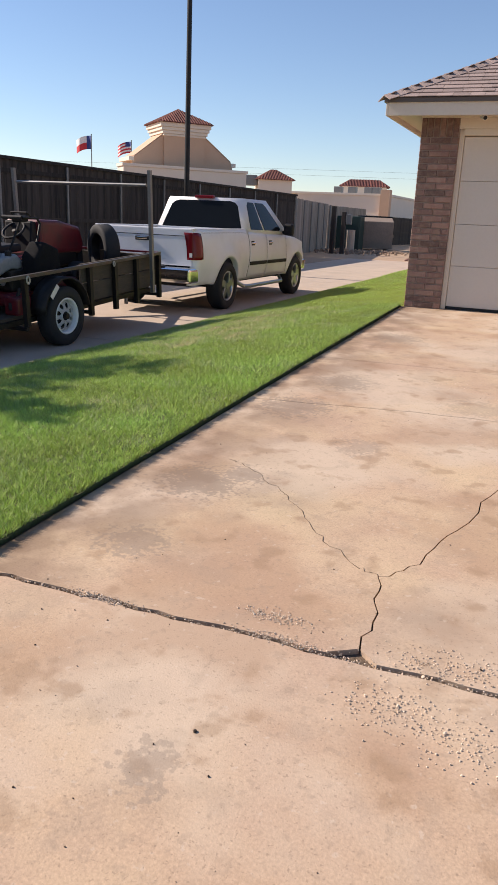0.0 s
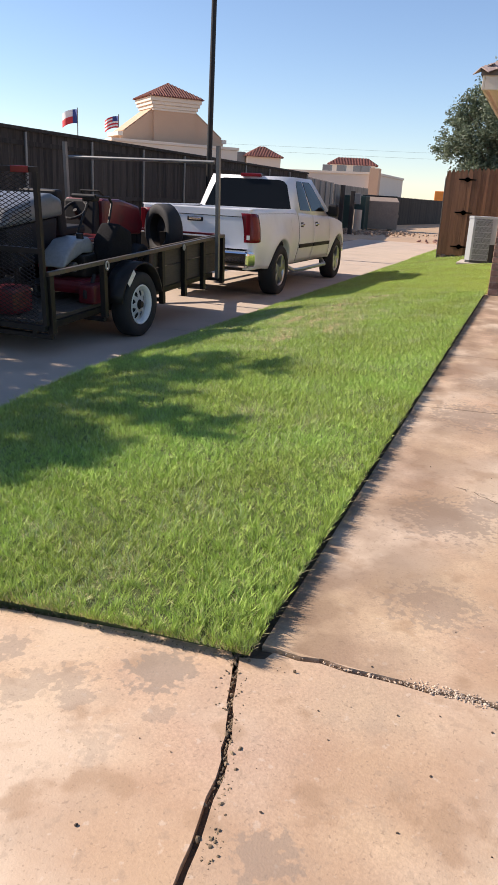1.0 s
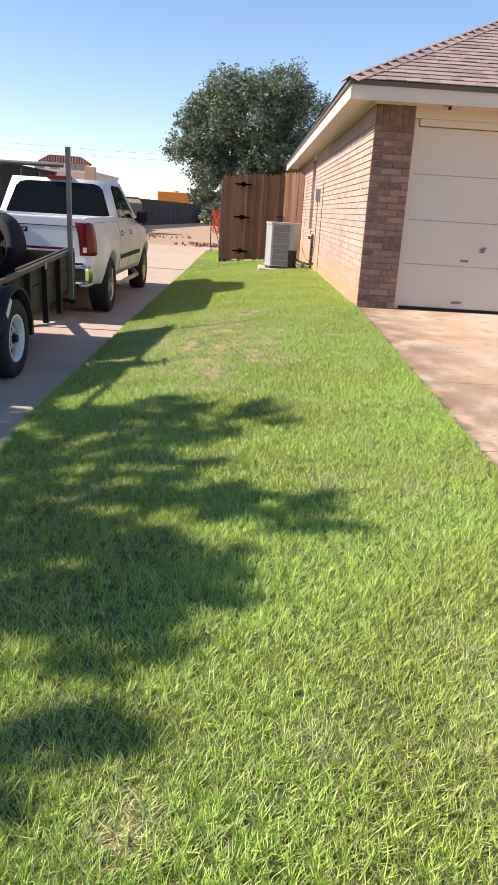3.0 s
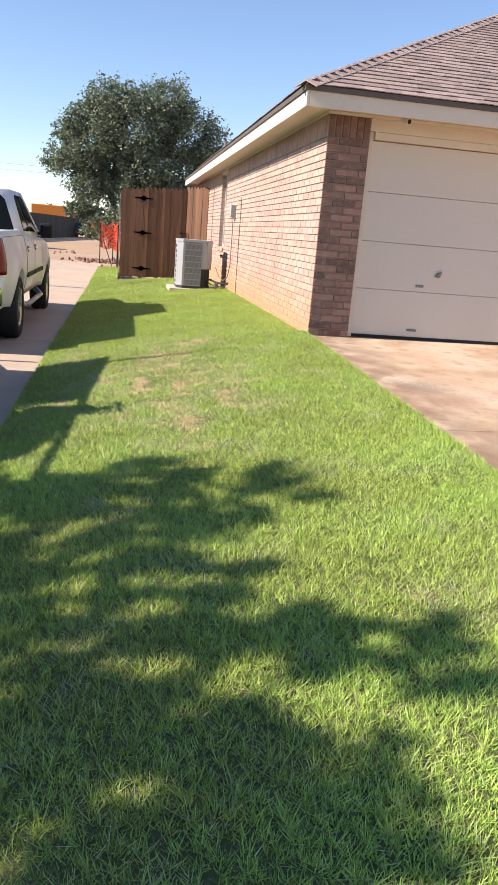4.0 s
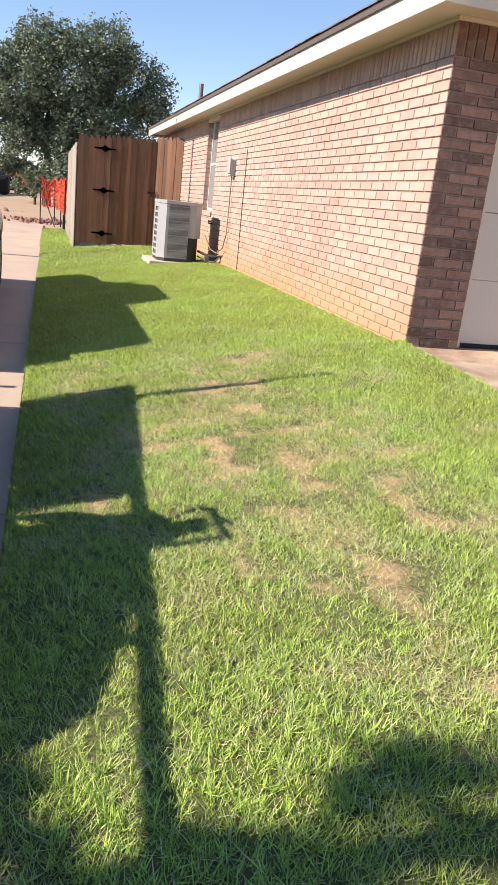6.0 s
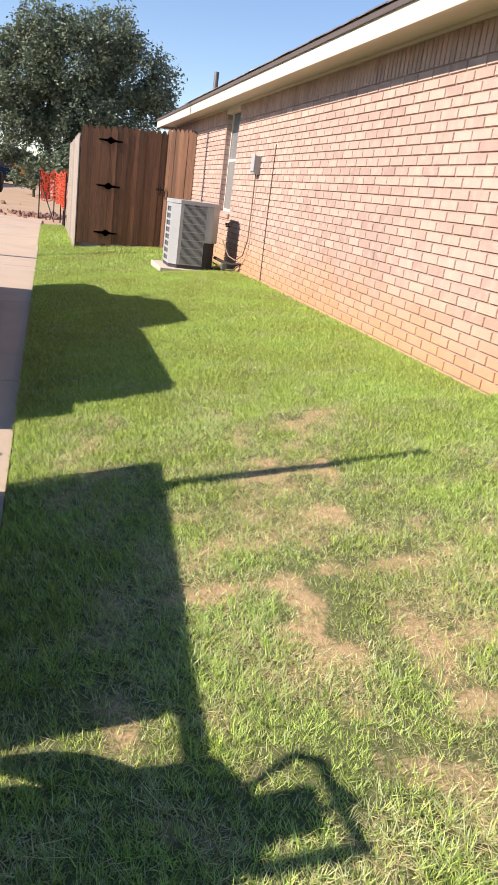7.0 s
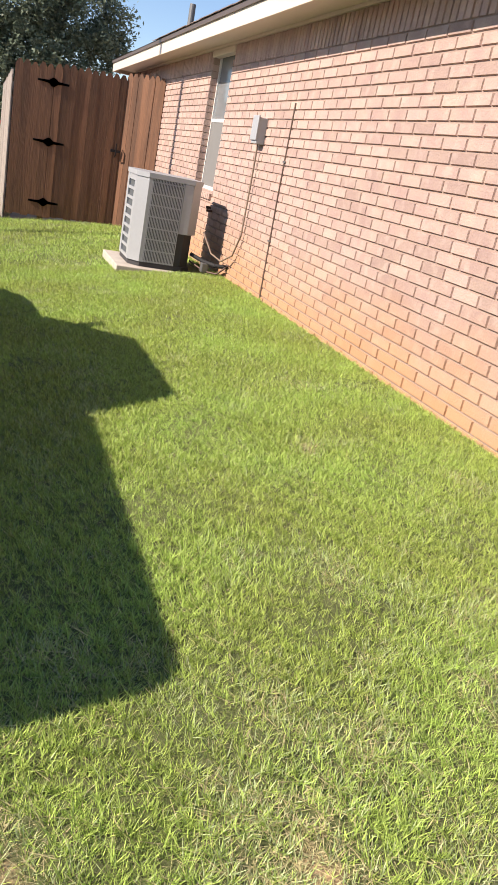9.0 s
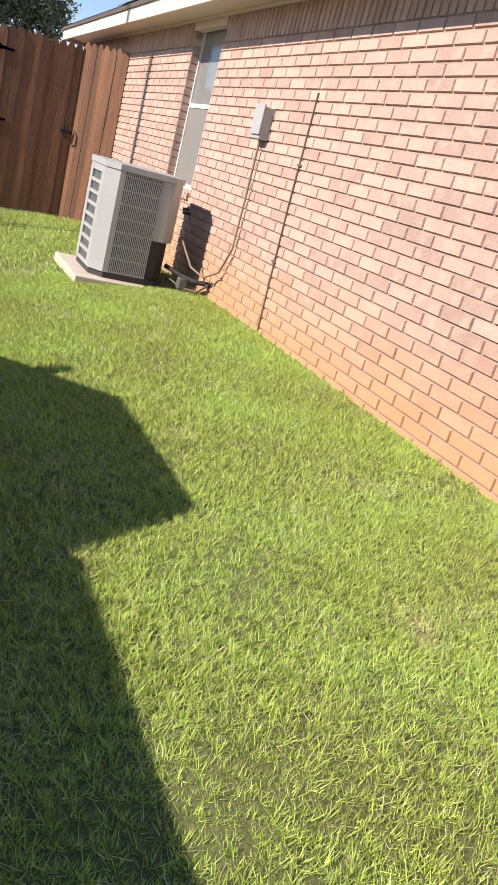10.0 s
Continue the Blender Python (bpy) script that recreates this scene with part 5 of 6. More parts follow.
gate = thing("wooden_gate", "brown stained cedar picket gate with black iron hinges, closed", "gate")
GY = 11.95
pickets_along(gate, (-1.62, GY), (-0.54, GY), -0.235, -0.20, 0.114, 2.26, cedar, 4)
for z in (0.0, 0.95, 1.75):
    part("rail", box(-1.60, -0.56, GY + 0.012, GY + 0.05, z - 0.045, z + 0.045), cedar, gate)
for z in (-0.01, 0.89, 1.74):
    hinge = part("hinge", box(-1.86, -1.40, GY - 0.022, GY - 0.014, z - 0.016, z + 0.016), black_iron, gate, "black iron strap hinge")
    bm = bmesh.new()
    outline = ((-1.86, z - 0.008), (-1.70, z - 0.022), (-1.645, z - 0.062), (-1.615, z - 0.062), (-1.56, z - 0.022), (-1.40, z - 0.008),
               (-1.40, z + 0.008), (-1.56, z + 0.022), (-1.615, z + 0.062), (-1.645, z + 0.062), (-1.70, z + 0.022), (-1.86, z + 0.008))
    v = [bm.verts.new((x, GY - 0.026, zz)) for x, zz in outline]
    bm.faces.new(v)
    bmesh.ops.solidify(bm, geom=bm.faces[:], thickness=0.006)
    part("hinge_plate", bm, black_iron, hinge)
latch = part("latch", box(-0.68, -0.52, GY - 0.034, GY - 0.016, 0.93, 0.97, 0.004), black_iron, gate, "black iron thumb latch")
part("pull", tube([(-0.60, GY - 0.03, 1.06), (-0.60, GY - 0.06, 1.03), (-0.60, GY - 0.06, 0.90), (-0.60, GY - 0.03, 0.86)], 0.009), black_iron, latch)
post_panel = thing("fence_panel", "brown stained cedar fence panel beside the gate", "fence")
pickets_along(post_panel, (-2.19, GY), (-1.63, GY), -0.26, -0.235, 0.114, 2.21, cedar, 5)
part("post", box(-1.70, -1.61, GY + 0.02, GY + 0.11, -0.45, 1.85), cedar, post_panel)
part("rail", box(-2.18, -1.71, GY + 0.012, GY + 0.05, 1.65, 1.74), cedar, post_panel)
part("rail", box(-2.18, -1.71, GY + 0.012, GY + 0.05, 0.05, 0.14), cedar, post_panel)
wall_panel = thing("fence_panel", "brown stained cedar fence panel ending at the brick wall", "fence")
pickets_along(wall_panel, (-0.53, GY + 0.02), (-0.01, GY - 0.35), -0.20, -0.17, 0.10, 2.30, cedar, 6)
part("post", box(-0.56, -0.47, GY + 0.045, GY + 0.13, -0.4, 1.95), cedar, wall_panel)
part("rail", beam((-0.52, GY + 0.07, 1.7), (-0.005, GY - 0.29, 1.7), 0.04, 0.09), cedar, wall_panel)

side_fence = thing("side_fence", "weathered grey picket fence running back beside the lawn", "fence")
pickets_along(side_fence, (-2.22, 12.0), (-2.26, 17.4), -0.40, -0.45, 0.138, 2.22, grey_wood, 7)
for y in (12.1, 14.6, 17.3):
    part("post", box(-2.19, -2.10, y, y + 0.09, -0.6, 1.75), grey_wood, side_fence)
for z in (0.0, 1.45):
    part("rail", box(-2.21, -2.17, 12.2, 17.29, z, z + 0.09), grey_wood, side_fence)

# tall dark fence along the far side of the drive
long_fence = thing("long_fence", "tall weathered board fence, the shade of its near side put into the dark colour", "fence")
FX = -9.4
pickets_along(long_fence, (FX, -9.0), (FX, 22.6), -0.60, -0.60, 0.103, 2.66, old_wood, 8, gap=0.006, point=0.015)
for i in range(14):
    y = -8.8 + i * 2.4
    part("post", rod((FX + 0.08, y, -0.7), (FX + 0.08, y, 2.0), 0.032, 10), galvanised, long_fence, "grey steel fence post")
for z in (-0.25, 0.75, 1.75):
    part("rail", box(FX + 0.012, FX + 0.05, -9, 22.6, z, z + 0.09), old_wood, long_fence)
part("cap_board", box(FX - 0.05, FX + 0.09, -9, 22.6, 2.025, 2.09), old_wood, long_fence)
back_fence = thing("back_fence", "lower weathered board fence further along the lot", "fence")
pickets_along(back_fence, (-9.5, 22.7), (-11.0, 33.0), -0.60, -0.60, 0.15, 2.55, grey_wood, 29, gap=0.015, point=0.02)
pickets_along(back_fence, (-11.0, 33.1), (-11.0, 42.0), -0.60, -0.60, 0.15, 2.5, grey_wood, 9, gap=0.015, point=0.02)
for i in range(6):
    f = i / 5
    part("post", rod((-9.42 - 1.45 * f, 22.8 + 10.2 * f, -0.7), (-9.42 - 1.45 * f, 22.8 + 10.2 * f, 1.9), 0.04, 8), galvanised, back_fence)
far_fence = thing("far_fence", "dark board fence at the far end of the lot", "fence")
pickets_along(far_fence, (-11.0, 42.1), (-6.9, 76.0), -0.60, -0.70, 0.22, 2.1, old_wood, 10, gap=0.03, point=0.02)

# steel pole
pole = thing("light_pole", "tall dark steel light pole", "pole")
part("shaft", rod((-8.40, 10.05, -0.6), (-8.40, 10.05, 11.5), 0.08, 14, r2=0.06), black_steel, pole)
part("base_plate", box(-8.56, -8.24, 9.89, 10.21, -0.56, -0.50), galvanised, pole)

# ---------------------------------------------------------------- distant buildings
def plan_turn(cx, cy, turn):
    return pose(cx, cy, 0, 0, 0, turn)


def hip_roof(w, d, z, rise, over, ridge=0.0):
    bm = bmesh.new()
    a, b = w / 2 + over, d / 2 + over
    lo = [bm.verts.new(p) for p in ((-a, -b, z), (a, -b, z), (a, b, z), (-a, b, z))]
    if ridge:
        r = [bm.verts.new((-ridge / 2, 0, z + rise)), bm.verts.new((ridge / 2, 0, z + rise))]
        for f in ((lo[0], lo[1], r[1], r[0]), (lo[1], lo[2], r[1]), (lo[2], lo[3], r[0], r[1]), (lo[3], lo[0], r[0])):
            bm.faces.new(f)
    else:
        t = bm.verts.new((0, 0, z + rise))
        for i in range(4):
            bm.faces.new((lo[i], lo[(i + 1) % 4], t))
    bm.faces.new(lo[::-1])
    return bm


def roof_ribs(w, d, z, rise, over, ridge, step, parent):
    """Rows of barrel tiles running down the slopes, joined."""
    bm = bmesh.new()
    a, b = w / 2 + over, d / 2 + over
    half = ridge / 2
    n = int(2 * a / step)
    for sy in (-1, 1):
        for i in range(n):
            x = -a + (i + 0.5) * step
            run = 1.0 if abs(x) <= half else (a - abs(x)) / (a - half)
            if run > 0.05:
                rod((x, sy * b, z + 0.03), (x, sy * b * (1 - run), z + rise * run + 0.03), step * 0.28, 6, bm=bm)
    m = int(2 * b / step)
    for sx in (-1, 1):
        for i in range(m):
            y = -b + (i + 0.5) * step
            run = 1 - abs(y) / b
            if run > 0.05:
                rod((sx * a, y, z + 0.03), (sx * (a - (a - half) * run), y, z + rise * run + 0.03), step * 0.28, 6, bm=bm)
    return tagged(part("roof_tiles", bm, clay_tile, parent, "red clay barrel tiles"), kind="stuff")


tower = thing("stucco_tower", "tan stucco tower building with a red clay tile roof", "building")
tower.matrix_basis = plan_turn(-52.4, 93.5, 46) @ Matrix.Translation((0, 0, 0.6)) @ Matrix.Diagonal((0.92, 0.92, 0.963, 1))
part("shaft", box(-3.3, 3.3, -3.3, 3.3, 3, 12.0), stucco, tower)
for w, z0, z1 in ((3.45, 11.3, 11.6), (3.62, 11.61, 12.05), (3.85, 12.06, 12.5), (4.05, 12.51, 13.1)):
    part("cornice", box(-w, w, -w, w, z0, z1, 0.05), stucco_light, tower)
part("roof", hip_roof(7.6, 7.6, 13.11, 2.2, 0.6), clay_tile, tower)
roof_ribs(7.6, 7.6, 13.11, 2.2, 0.6, 0.0, 0.42, tower)
shoulders = [(-8.2, -1), (8.2, -1), (8.2, 8.0), (7.6, 8.4), (3.31, 11.5), (-3.31, 11.5), (-7.6, 8.4), (-8.2, 8.0)]
bm = bmesh.new()
fr = [bm.verts.new((x, -2.9, z)) for x, z in shoulders]
bk = [bm.verts.new((x, 2.9, z)) for x, z in shoulders]
bm.faces.new(fr)
bm.faces.new(bk[::-1])
for i in range(len(shoulders)):
    bm.faces.new((fr[i], bk[i], bk[(i + 1) % 8], fr[(i + 1) % 8]))
bmesh.ops.recalc_face_normals(bm, faces=bm.faces)
part("wing", bm, stucco, tower)
for sx in (-1, 1):
    part("wing_cap", beam((sx * 7.9, -0.1, 8.3), (sx * 3.35, -0.1, 11.58), 5.7, 0.10), stucco, tower)
    part("ledge", box(sx * 8.35 - 0.4, sx * 8.35 + 0.4, -3.05, 3.05, 7.6, 8.15, 0.05), stucco_light, tower)
part("parapet", box(-10.5, 9.2, -6.5, -2.95, -1, 6.6, 0.05), stucco_light, tower)
part("parapet_cap", box(-10.7, 9.4, -6.7, -2.94, 6.61, 7.0, 0.05), stucco_light, tower)

pavilion = thing("tile_roof_pavilion", "low stucco roof pavilion under a red tile hip roof", "building")
pavilion.matrix_basis = plan_turn(-62.5, 160, 30)
part("wall", box(-3.8, 3.8, -3.4, 3.4, -1, 9.3), stucco_light, pavilion)
part("roof", hip_roof(7.6, 6.8, 9.31, 2.3, 0.7, 1.0), clay_tile, pavilion)
roof_ribs(7.6, 6.8, 9.31, 2.3, 0.7, 1.0, 0.36, pavilion)
part("plant_screen", box(-8.6, -4.0, -2, 2, 8.0, 10.2), galvanised, pavilion)

shop = thing("shop_building", "long pale flat-roofed shop building behind the fence", "building")
part("wall", box(-76, -38, 171, 205, -1, 7.0), stucco_light, shop)
part("parapet_cap", box(-76.3, -37.7, 170.7, 205, 7.01, 7.5), stucco_light, shop)
part("pier", box(-39.6, -37.4, 170.2, 172.5, -1, 8.4), stucco, shop)
for x in (-52.0, -48.5, -44.5, -42.5):
    part("roof_unit", box(x, x + 1.9, 174, 176, 7.51, 9.0, 0.05), galvanised, shop)
entrance = thing("tile_roof_pavilion", "pale stucco entrance block with a broad red tile roof", "building")
entrance.matrix_basis = plan_turn(-53.0, 208, 14)
part("wall", box(-6.2, 6.2, -3.5, 3.5, -1, 10.4), stucco_light, entrance)
part("roof", hip_roof(12.4, 7.0, 10.41, 2.0, 0.8, 8.0), clay_tile, entrance)
roof_ribs(12.4, 7.0, 10.41, 2.0, 0.8, 8.0, 0.42, entrance)
part("window", box(-5.4, -3.2, -3.56, -3.51, 6.9, 8.6), dark_glass, entrance)


# flags on poles
def flag(cx, cy, top, w, h, stripes, label):
    f = thing("flag", label, "flag")
    part("flag_pole", rod((cx, cy, -0.5), (cx, cy, top + 0.3), 0.09, 10), galvanised, f)
    for (u0, u1, v0, v1, mat) in stripes:
        verts, faces = [], []
        n = 8
        for j in (0, 1):
            for i in range(n + 1):
                u = u0 + (u1 - u0) * i / n
                v = (v0, v1)[j]
                verts.append((cx - 0.1 - u * w * 0.88, cy + 0.35 * math.sin(u * 7), top - (1 - v) * h - 0.28 * u * h * 0 - u * 0.55 + 0.2 * math.sin(u * 5)))
        for i in range(n):
            faces.append((i, i + 1, n + 2 + i, n + 1 + i))
        ob = mesh_from("cloth", verts, faces, mat, f)
        so = ob.modifiers.new("thickness", "SOLIDIFY")
        so.thickness = 0.02


flag_red = material("flag_red", (0.55, 0.04, 0.05), 0.8, spread=0.08)
flag_white = material("flag_white", (0.75, 0.75, 0.75), 0.8, spread=0.05)
flag_blue = material("flag_blue", (0.03, 0.06, 0.22), 0.8, spread=0.08)
flag(-80.9, 114, 14.0, 3.7, 2.3, [(0, 0.33, 0, 1, flag_blue), (0.33, 1, 0, 0.5, flag_red), (0.33, 1, 0.5, 1, flag_white)], "red, white and blue flag blowing from a steel pole")
flag(-72.5, 114, 13.0, 3.2, 1.9, [(0, 0.42, 0.5, 1, flag_blue)] + [((0.42 if k > 3 else 0), 1, k / 7, (k + 1) / 7, flag_red if k % 2 == 0 else flag_white) for k in range(7)], "striped red and white flag with a blue corner on a pole")

# ---------------------------------------------------------------- far end of the lot
skip = thing("dumpster", "grey-brown steel dumpster with a sloping top", "dumpster")
skip.matrix_basis = pose(-8.9, 36.0, -0.55, 0, 0, 18) @ Matrix.Diagonal((0.82, 0.9, 0.95, 1))
skip_paint = material("dull_steel", (0.24, 0.185, 0.145), 0.8, spread=0.2, fine=12, coarse=2)
part("body", bevelled(prism([(-1.0, 0.12), (1.0, 0.12), (1.1, 1.25), (0.2, 2.0), (-1.1, 1.75)], -1.25, 1.25), 0.03, 1), skip_paint, skip)
part("lid", beam((0, 1.12, 1.30), (0, 0.18, 2.06), 2.5, 0.05), dark_plastic, skip, "black lid")
for x in (-1.30, 1.30):
    part("lift_pocket", box(x - 0.06, x + 0.06, -0.6, 0.6, 0.8, 1.0), skip_paint, skip)
for x in (-0.9, 0.9):
    part("skid", box(x - 0.08, x + 0.08, -0.95, 0.95, 0.0, 0.12), skip_paint, skip)
cabinet = thing("utility_cabinet", "dark green utility cabinet against the fence", "utility cabinet")
green_paint = material("green_paint", (0.012, 0.035, 0.028), 0.5, spread=0.15)
part("body", box(-10.6, -9.2, 33.6, 34.6, -0.55, 1.35, 0.04), green_paint, cabinet)
part("door_gap", box(-9.92, -9.90, 33.595, 33.5995, -0.4, 1.2), dark_plastic, cabinet)
bollard = thing("bollard", "short pale round concrete bollard in the dirt", "bollard")
part("post", rod((-8.9, 30.5, -0.6), (-8.9, 30.5, 0.62), 0.24, 18), concrete_drive, bollard)
for x, y, h in ((-8.95, 27.2, 1.75), (-8.5, 27.5, 1.5)):
    stump = thing("timber_post", "dark timber post standing in the dirt", "post", group="timber posts")
    part("shaft", box(x - 0.1, x + 0.1, y - 0.1, y + 0.1, -0.6, h, 0.02), old_wood, stump)
meter = thing("meter_box", "small grey meter box on a timber post", "meter box")
part("body", box(-8.37, -8.1, 27.4, 27.6, 0.9, 1.4, 0.02), galvanised, meter)
part("bracket", box(-8.43, -8.3705, 27.45, 27.55, 1.0, 1.3), galvanised, meter)
build_rubble("debris_heap", "heap of broken branches and rubble in the dirt", [(-9.2, 30.5, 0.8, 1.4), (-7.6, 31.8, 1.2, 1.2), (-8.4, 29.6, 1.0, 1.0)], 700, 0.17, material("debris_mix", (0.30, 0.205, 0.14), 0.95, spread=0.3, per_island=0.4), 15, lambda x, y: -0.54)
build_rubble("brick_rubble", "broken red brick pieces piled beside the drive", [(-3.3, 24.5, 0.5, 0.7), (-2.7, 25.2, 0.35, 0.6)], 160, 0.20, brick_dark, 16, lambda x, y: -0.54)

# orange safety netting on thin stakes
netting = thing("safety_netting", "bright orange plastic safety netting hung on steel stakes", "netting")
STAKES = [(-3.05, 23.6), (-2.55, 24.6), (-2.35, 22.6), (-2.3, 20.4), (-2.3, 18.4)]
for x, y in STAKES:
    part("stake", rod((x, y, -0.6), (x, y, 1.05), 0.02, 8), black_steel, netting)
part("brace", rod((-2.95, 23.4, 0.5), (-2.55, 22.4, -0.53), 0.018, 8), black_steel, netting)


def net_between(a, b, z0, z1, cell):
    verts, faces = [], []
    a, b = Vector((*a, 0)), Vector((*b, 0))
    d = (b - a).normalized()
    n = Vector((-d.y, d.x, 0))
    long = (b - a).length
    cols, rows = int(long / cell), int((z1 - z0) / cell)

    def strip(p, q, w):
        k = len(verts)
        t = (q - p).normalized().cross(n) * w
        verts.extend([p - t + n * 0.004, p + t + n * 0.004, q + t + n * 0.004, q - t + n * 0.004, p - t - n * 0.004, p + t - n * 0.004, q + t - n * 0.004, q - t - n * 0.004])
        faces.extend([(k, k + 1, k + 2, k + 3), (k + 7, k + 6, k + 5, k + 4), (k, k + 3, k + 7, k + 4), (k + 1, k + 5, k + 6, k + 2)])

    def at(i, j):
        f = i / cols
        sag = 0.16 * math.sin(f * math.pi) + 0.07 * noise.noise((i * 0.4, j * 0.5, 3))
        return a + (b - a) * f + n * 0.10 * noise.noise((i * 0.5, j * 0.6, 9)) + Vector((0, 0, z0 + (z1 - z0) * j / rows - sag))
    for i in range(cols):
        for j in range(rows + 1):
            strip(at(i, j), at(i + 1, j), 0.014)
    for i in range(cols + 1):
        for j in range(rows):
            strip(at(i, j), at(i, j + 1), 0.014)
    return verts, faces


for a, b in zip(STAKES, STAKES[1:]):
    v, f = net_between(a, b, 0.20, 1.12, 0.095)
    mesh_from("net", v, f, orange_net, netting)

# far vehicles
def parked_car(x, y, turn, mat, name, label, long, wide, high, category):
    ob = thing(name, label, category)
    ob.matrix_basis = pose(x, y, -0.54, 0, 0, turn)
    h, l, w = high, long / 2, wide / 2
    part("body", bevelled(prism([(-l, 0.3), (l, 0.3), (l, 0.5 * h), (l * 0.55, 0.58 * h), (-l, 0.60 * h)], -w, w), 0.06, 2), mat, ob)
    part("cabin", bevelled(prism([(-l * 0.85, 0.58 * h), (l * 0.5, 0.58 * h), (l * 0.22, h), (-l * 0.70, h)], -w * 0.88, w * 0.88), 0.06, 2), mat, ob)
    for sx in (-1, 1):
        part("side_window", prism([(-l * 0.74, 0.63 * h), (l * 0.38, 0.63 * h), (l * 0.18, 0.94 * h), (-l * 0.64, 0.94 * h)], sx * w * 0.884, sx * w * 0.892), dark_glass, ob)
        for sy in (-0.62, 0.62):
            wheel(sx * w * 0.9, sy * l, 0.33, 0.33, sx, 5, alloy, ob, 0.22)
    return ob


black_car_paint = material("black_car_paint", (0.012, 0.012, 0.014), 0.2, spread=0.05, coat=0.6)
parked_car(-6.6, 76.0, 8, black_car_paint, "parked_car", "black car parked far down the drive", 4.7, 1.85, 1.5, "car")
bus_orange = material("bus_orange", (0.72, 0.24, 0.03), 0.45, spread=0.08)
bus = thing("orange_truck_body", "long orange vehicle body behind the far fence", "vehicle")
bus.matrix_basis = pose(-9.5, 97, -0.55, 0, 0, 4)
part("body", bevelled(box(-4.6, 4.0, -1.2, 1.2, 0.6, 3.4), 0.1, 2), bus_orange, bus)
part("wheel_arch", rod((1.8, -1.22, 1.9), (1.8, -1.19, 1.9), 0.7, 20), dark_plastic, bus)
for x in (-3.2, 1.8):
    for y in (-1.1, 1.1):
        smooth(part("wheel", rod((x, y - 0.15, 0.5), (x, y + 0.15, 0.5), 0.5, 20), rubber, bus))


# overhead wires far off
wires = thing("overhead_wires", "thin overhead wires far behind the buildings", "wires")
for z in (14.5, 16.2):
    part("wire", tube([(-190, 225, z + 1.2), (-90, 230, z + 0.2), (-40, 232, z - 0.4), (20, 236, z)], 0.022, 5), dark_plastic, wires)
for x, y in ((-190, 225), (20, 236)):
    part("mast", rod((x, y, -0.6), (x, y, 18), 0.2, 8), bark, wires)


# ---------------------------------------------------------------- trees
def build_tree(name, label, base, trunk_h, crown, count, leaf_len, seed, limbs=7, trunk_r=0.14, lean=(0, 0)):
    """A tapered trunk with limbs and a crown of many small leaves in uneven clumps. crown: list of (x, y, z, r)."""
    rnd = random.Random(seed)
    tree = thing(name, label, "tree")
    bx, by, bz = base
    top = Vector((bx + lean[0], by + lean[1], bz + trunk_h))
    trunk = bmesh.new()
    rod((bx, by, bz - 0.1), top, trunk_r, 12, trunk_r * 0.62, bm=trunk)
    for k in range(limbs):
        cx, cy, cz, r = crown[k % len(crown)]
        p = top - Vector((0, 0, rnd.uniform(0, 0.25) * trunk_h))
        q = Vector((cx, cy, cz)) + Vector([rnd.uniform(-0.4, 0.4) * r for _ in range(3)])
        mid = (p + q) / 2 + Vector((0, 0, 0.12 * r))
        rod(p, mid, trunk_r * 0.45, 8, trunk_r * 0.3, bm=trunk)
        rod(mid, q, trunk_r * 0.3, 8, trunk_r * 0.1, bm=trunk)
    part("trunk", trunk, bark, tree)
    verts, faces = [], []
    weights = [c[3] ** 2 for c in crown]
    total = sum(weights)
    for (cx, cy, cz, r), w in zip(crown, weights):
        n = int(count * w / total)
        twigs = max(6, n // 26)
        for _ in range(twigs):
            d = Vector((rnd.gauss(0, 1), rnd.gauss(0, 1), rnd.gauss(0, 1))).normalized()
            rr = r * (rnd.uniform(0.55, 1.0) + (0.22 * rnd.random() if rnd.random() < 0.3 else 0))
            tip = Vector((cx, cy, cz)) + Vector((d.x * rr, d.y * rr, d.z * rr * 0.85))
            if noise.noise(tip * 1.1 + Vector((seed, 0, 0))) < -0.26:
                continue
            way = (d + Vector((0, 0, 0.35))).normalized()
            for _ in range(26):
                s = rnd.uniform(-0.42, 0.10)
                p = tip + way * s * r * 0.55 + Vector([rnd.gauss(0, 0.075 * r) for _ in range(3)])
                a = Vector((rnd.gauss(0, 1), rnd.gauss(0, 1), rnd.gauss(0, 0.7))).normalized()
                b = a.cross(Vector((rnd.gauss(0, 1), rnd.gauss(0, 1), rnd.gauss(0, 1)))).normalized()
                sz = leaf_len * rnd.uniform(0.6, 1.3)
                k = len(verts)
                verts += [p - a * sz * 0.5, p + b * sz * 0.24, p + a * sz * 0.5, p - b * sz * 0.24]
                faces.append((k, k + 1, k + 2, k + 3))
    mesh_from("crown", verts, faces, leaf, tree)
    return tree


build_tree("yard_tree", "broad dark green leafy tree behind the gate", (-2.9, 46.0, -0.5), 4.0,
           [(-1.5, 46, 7.2, 3.3), (-4.5, 45.6, 6.1, 2.5), (1.8, 46.5, 7.0, 2.8), (-3.0, 45.3, 8.5, 2.1), (0.3, 46.2, 8.9, 2.2), (-6.3, 46, 5.0, 1.5), (-0.7, 45, 4.8, 2.3), (-4.7, 46.0, 7.9, 1.4),
            (3.3, 47, 5.9, 1.8), (-3.4, 47, 4.8, 1.9), (-5.9, 46, 6.6, 1.2), (-4.4, 45.4, 3.6, 1.7), (-1.8, 45.2, 3.2, 2.0), (1.4, 46, 3.8, 2.2)],
           104000, 0.21, 3, limbs=11, trunk_r=0.28)
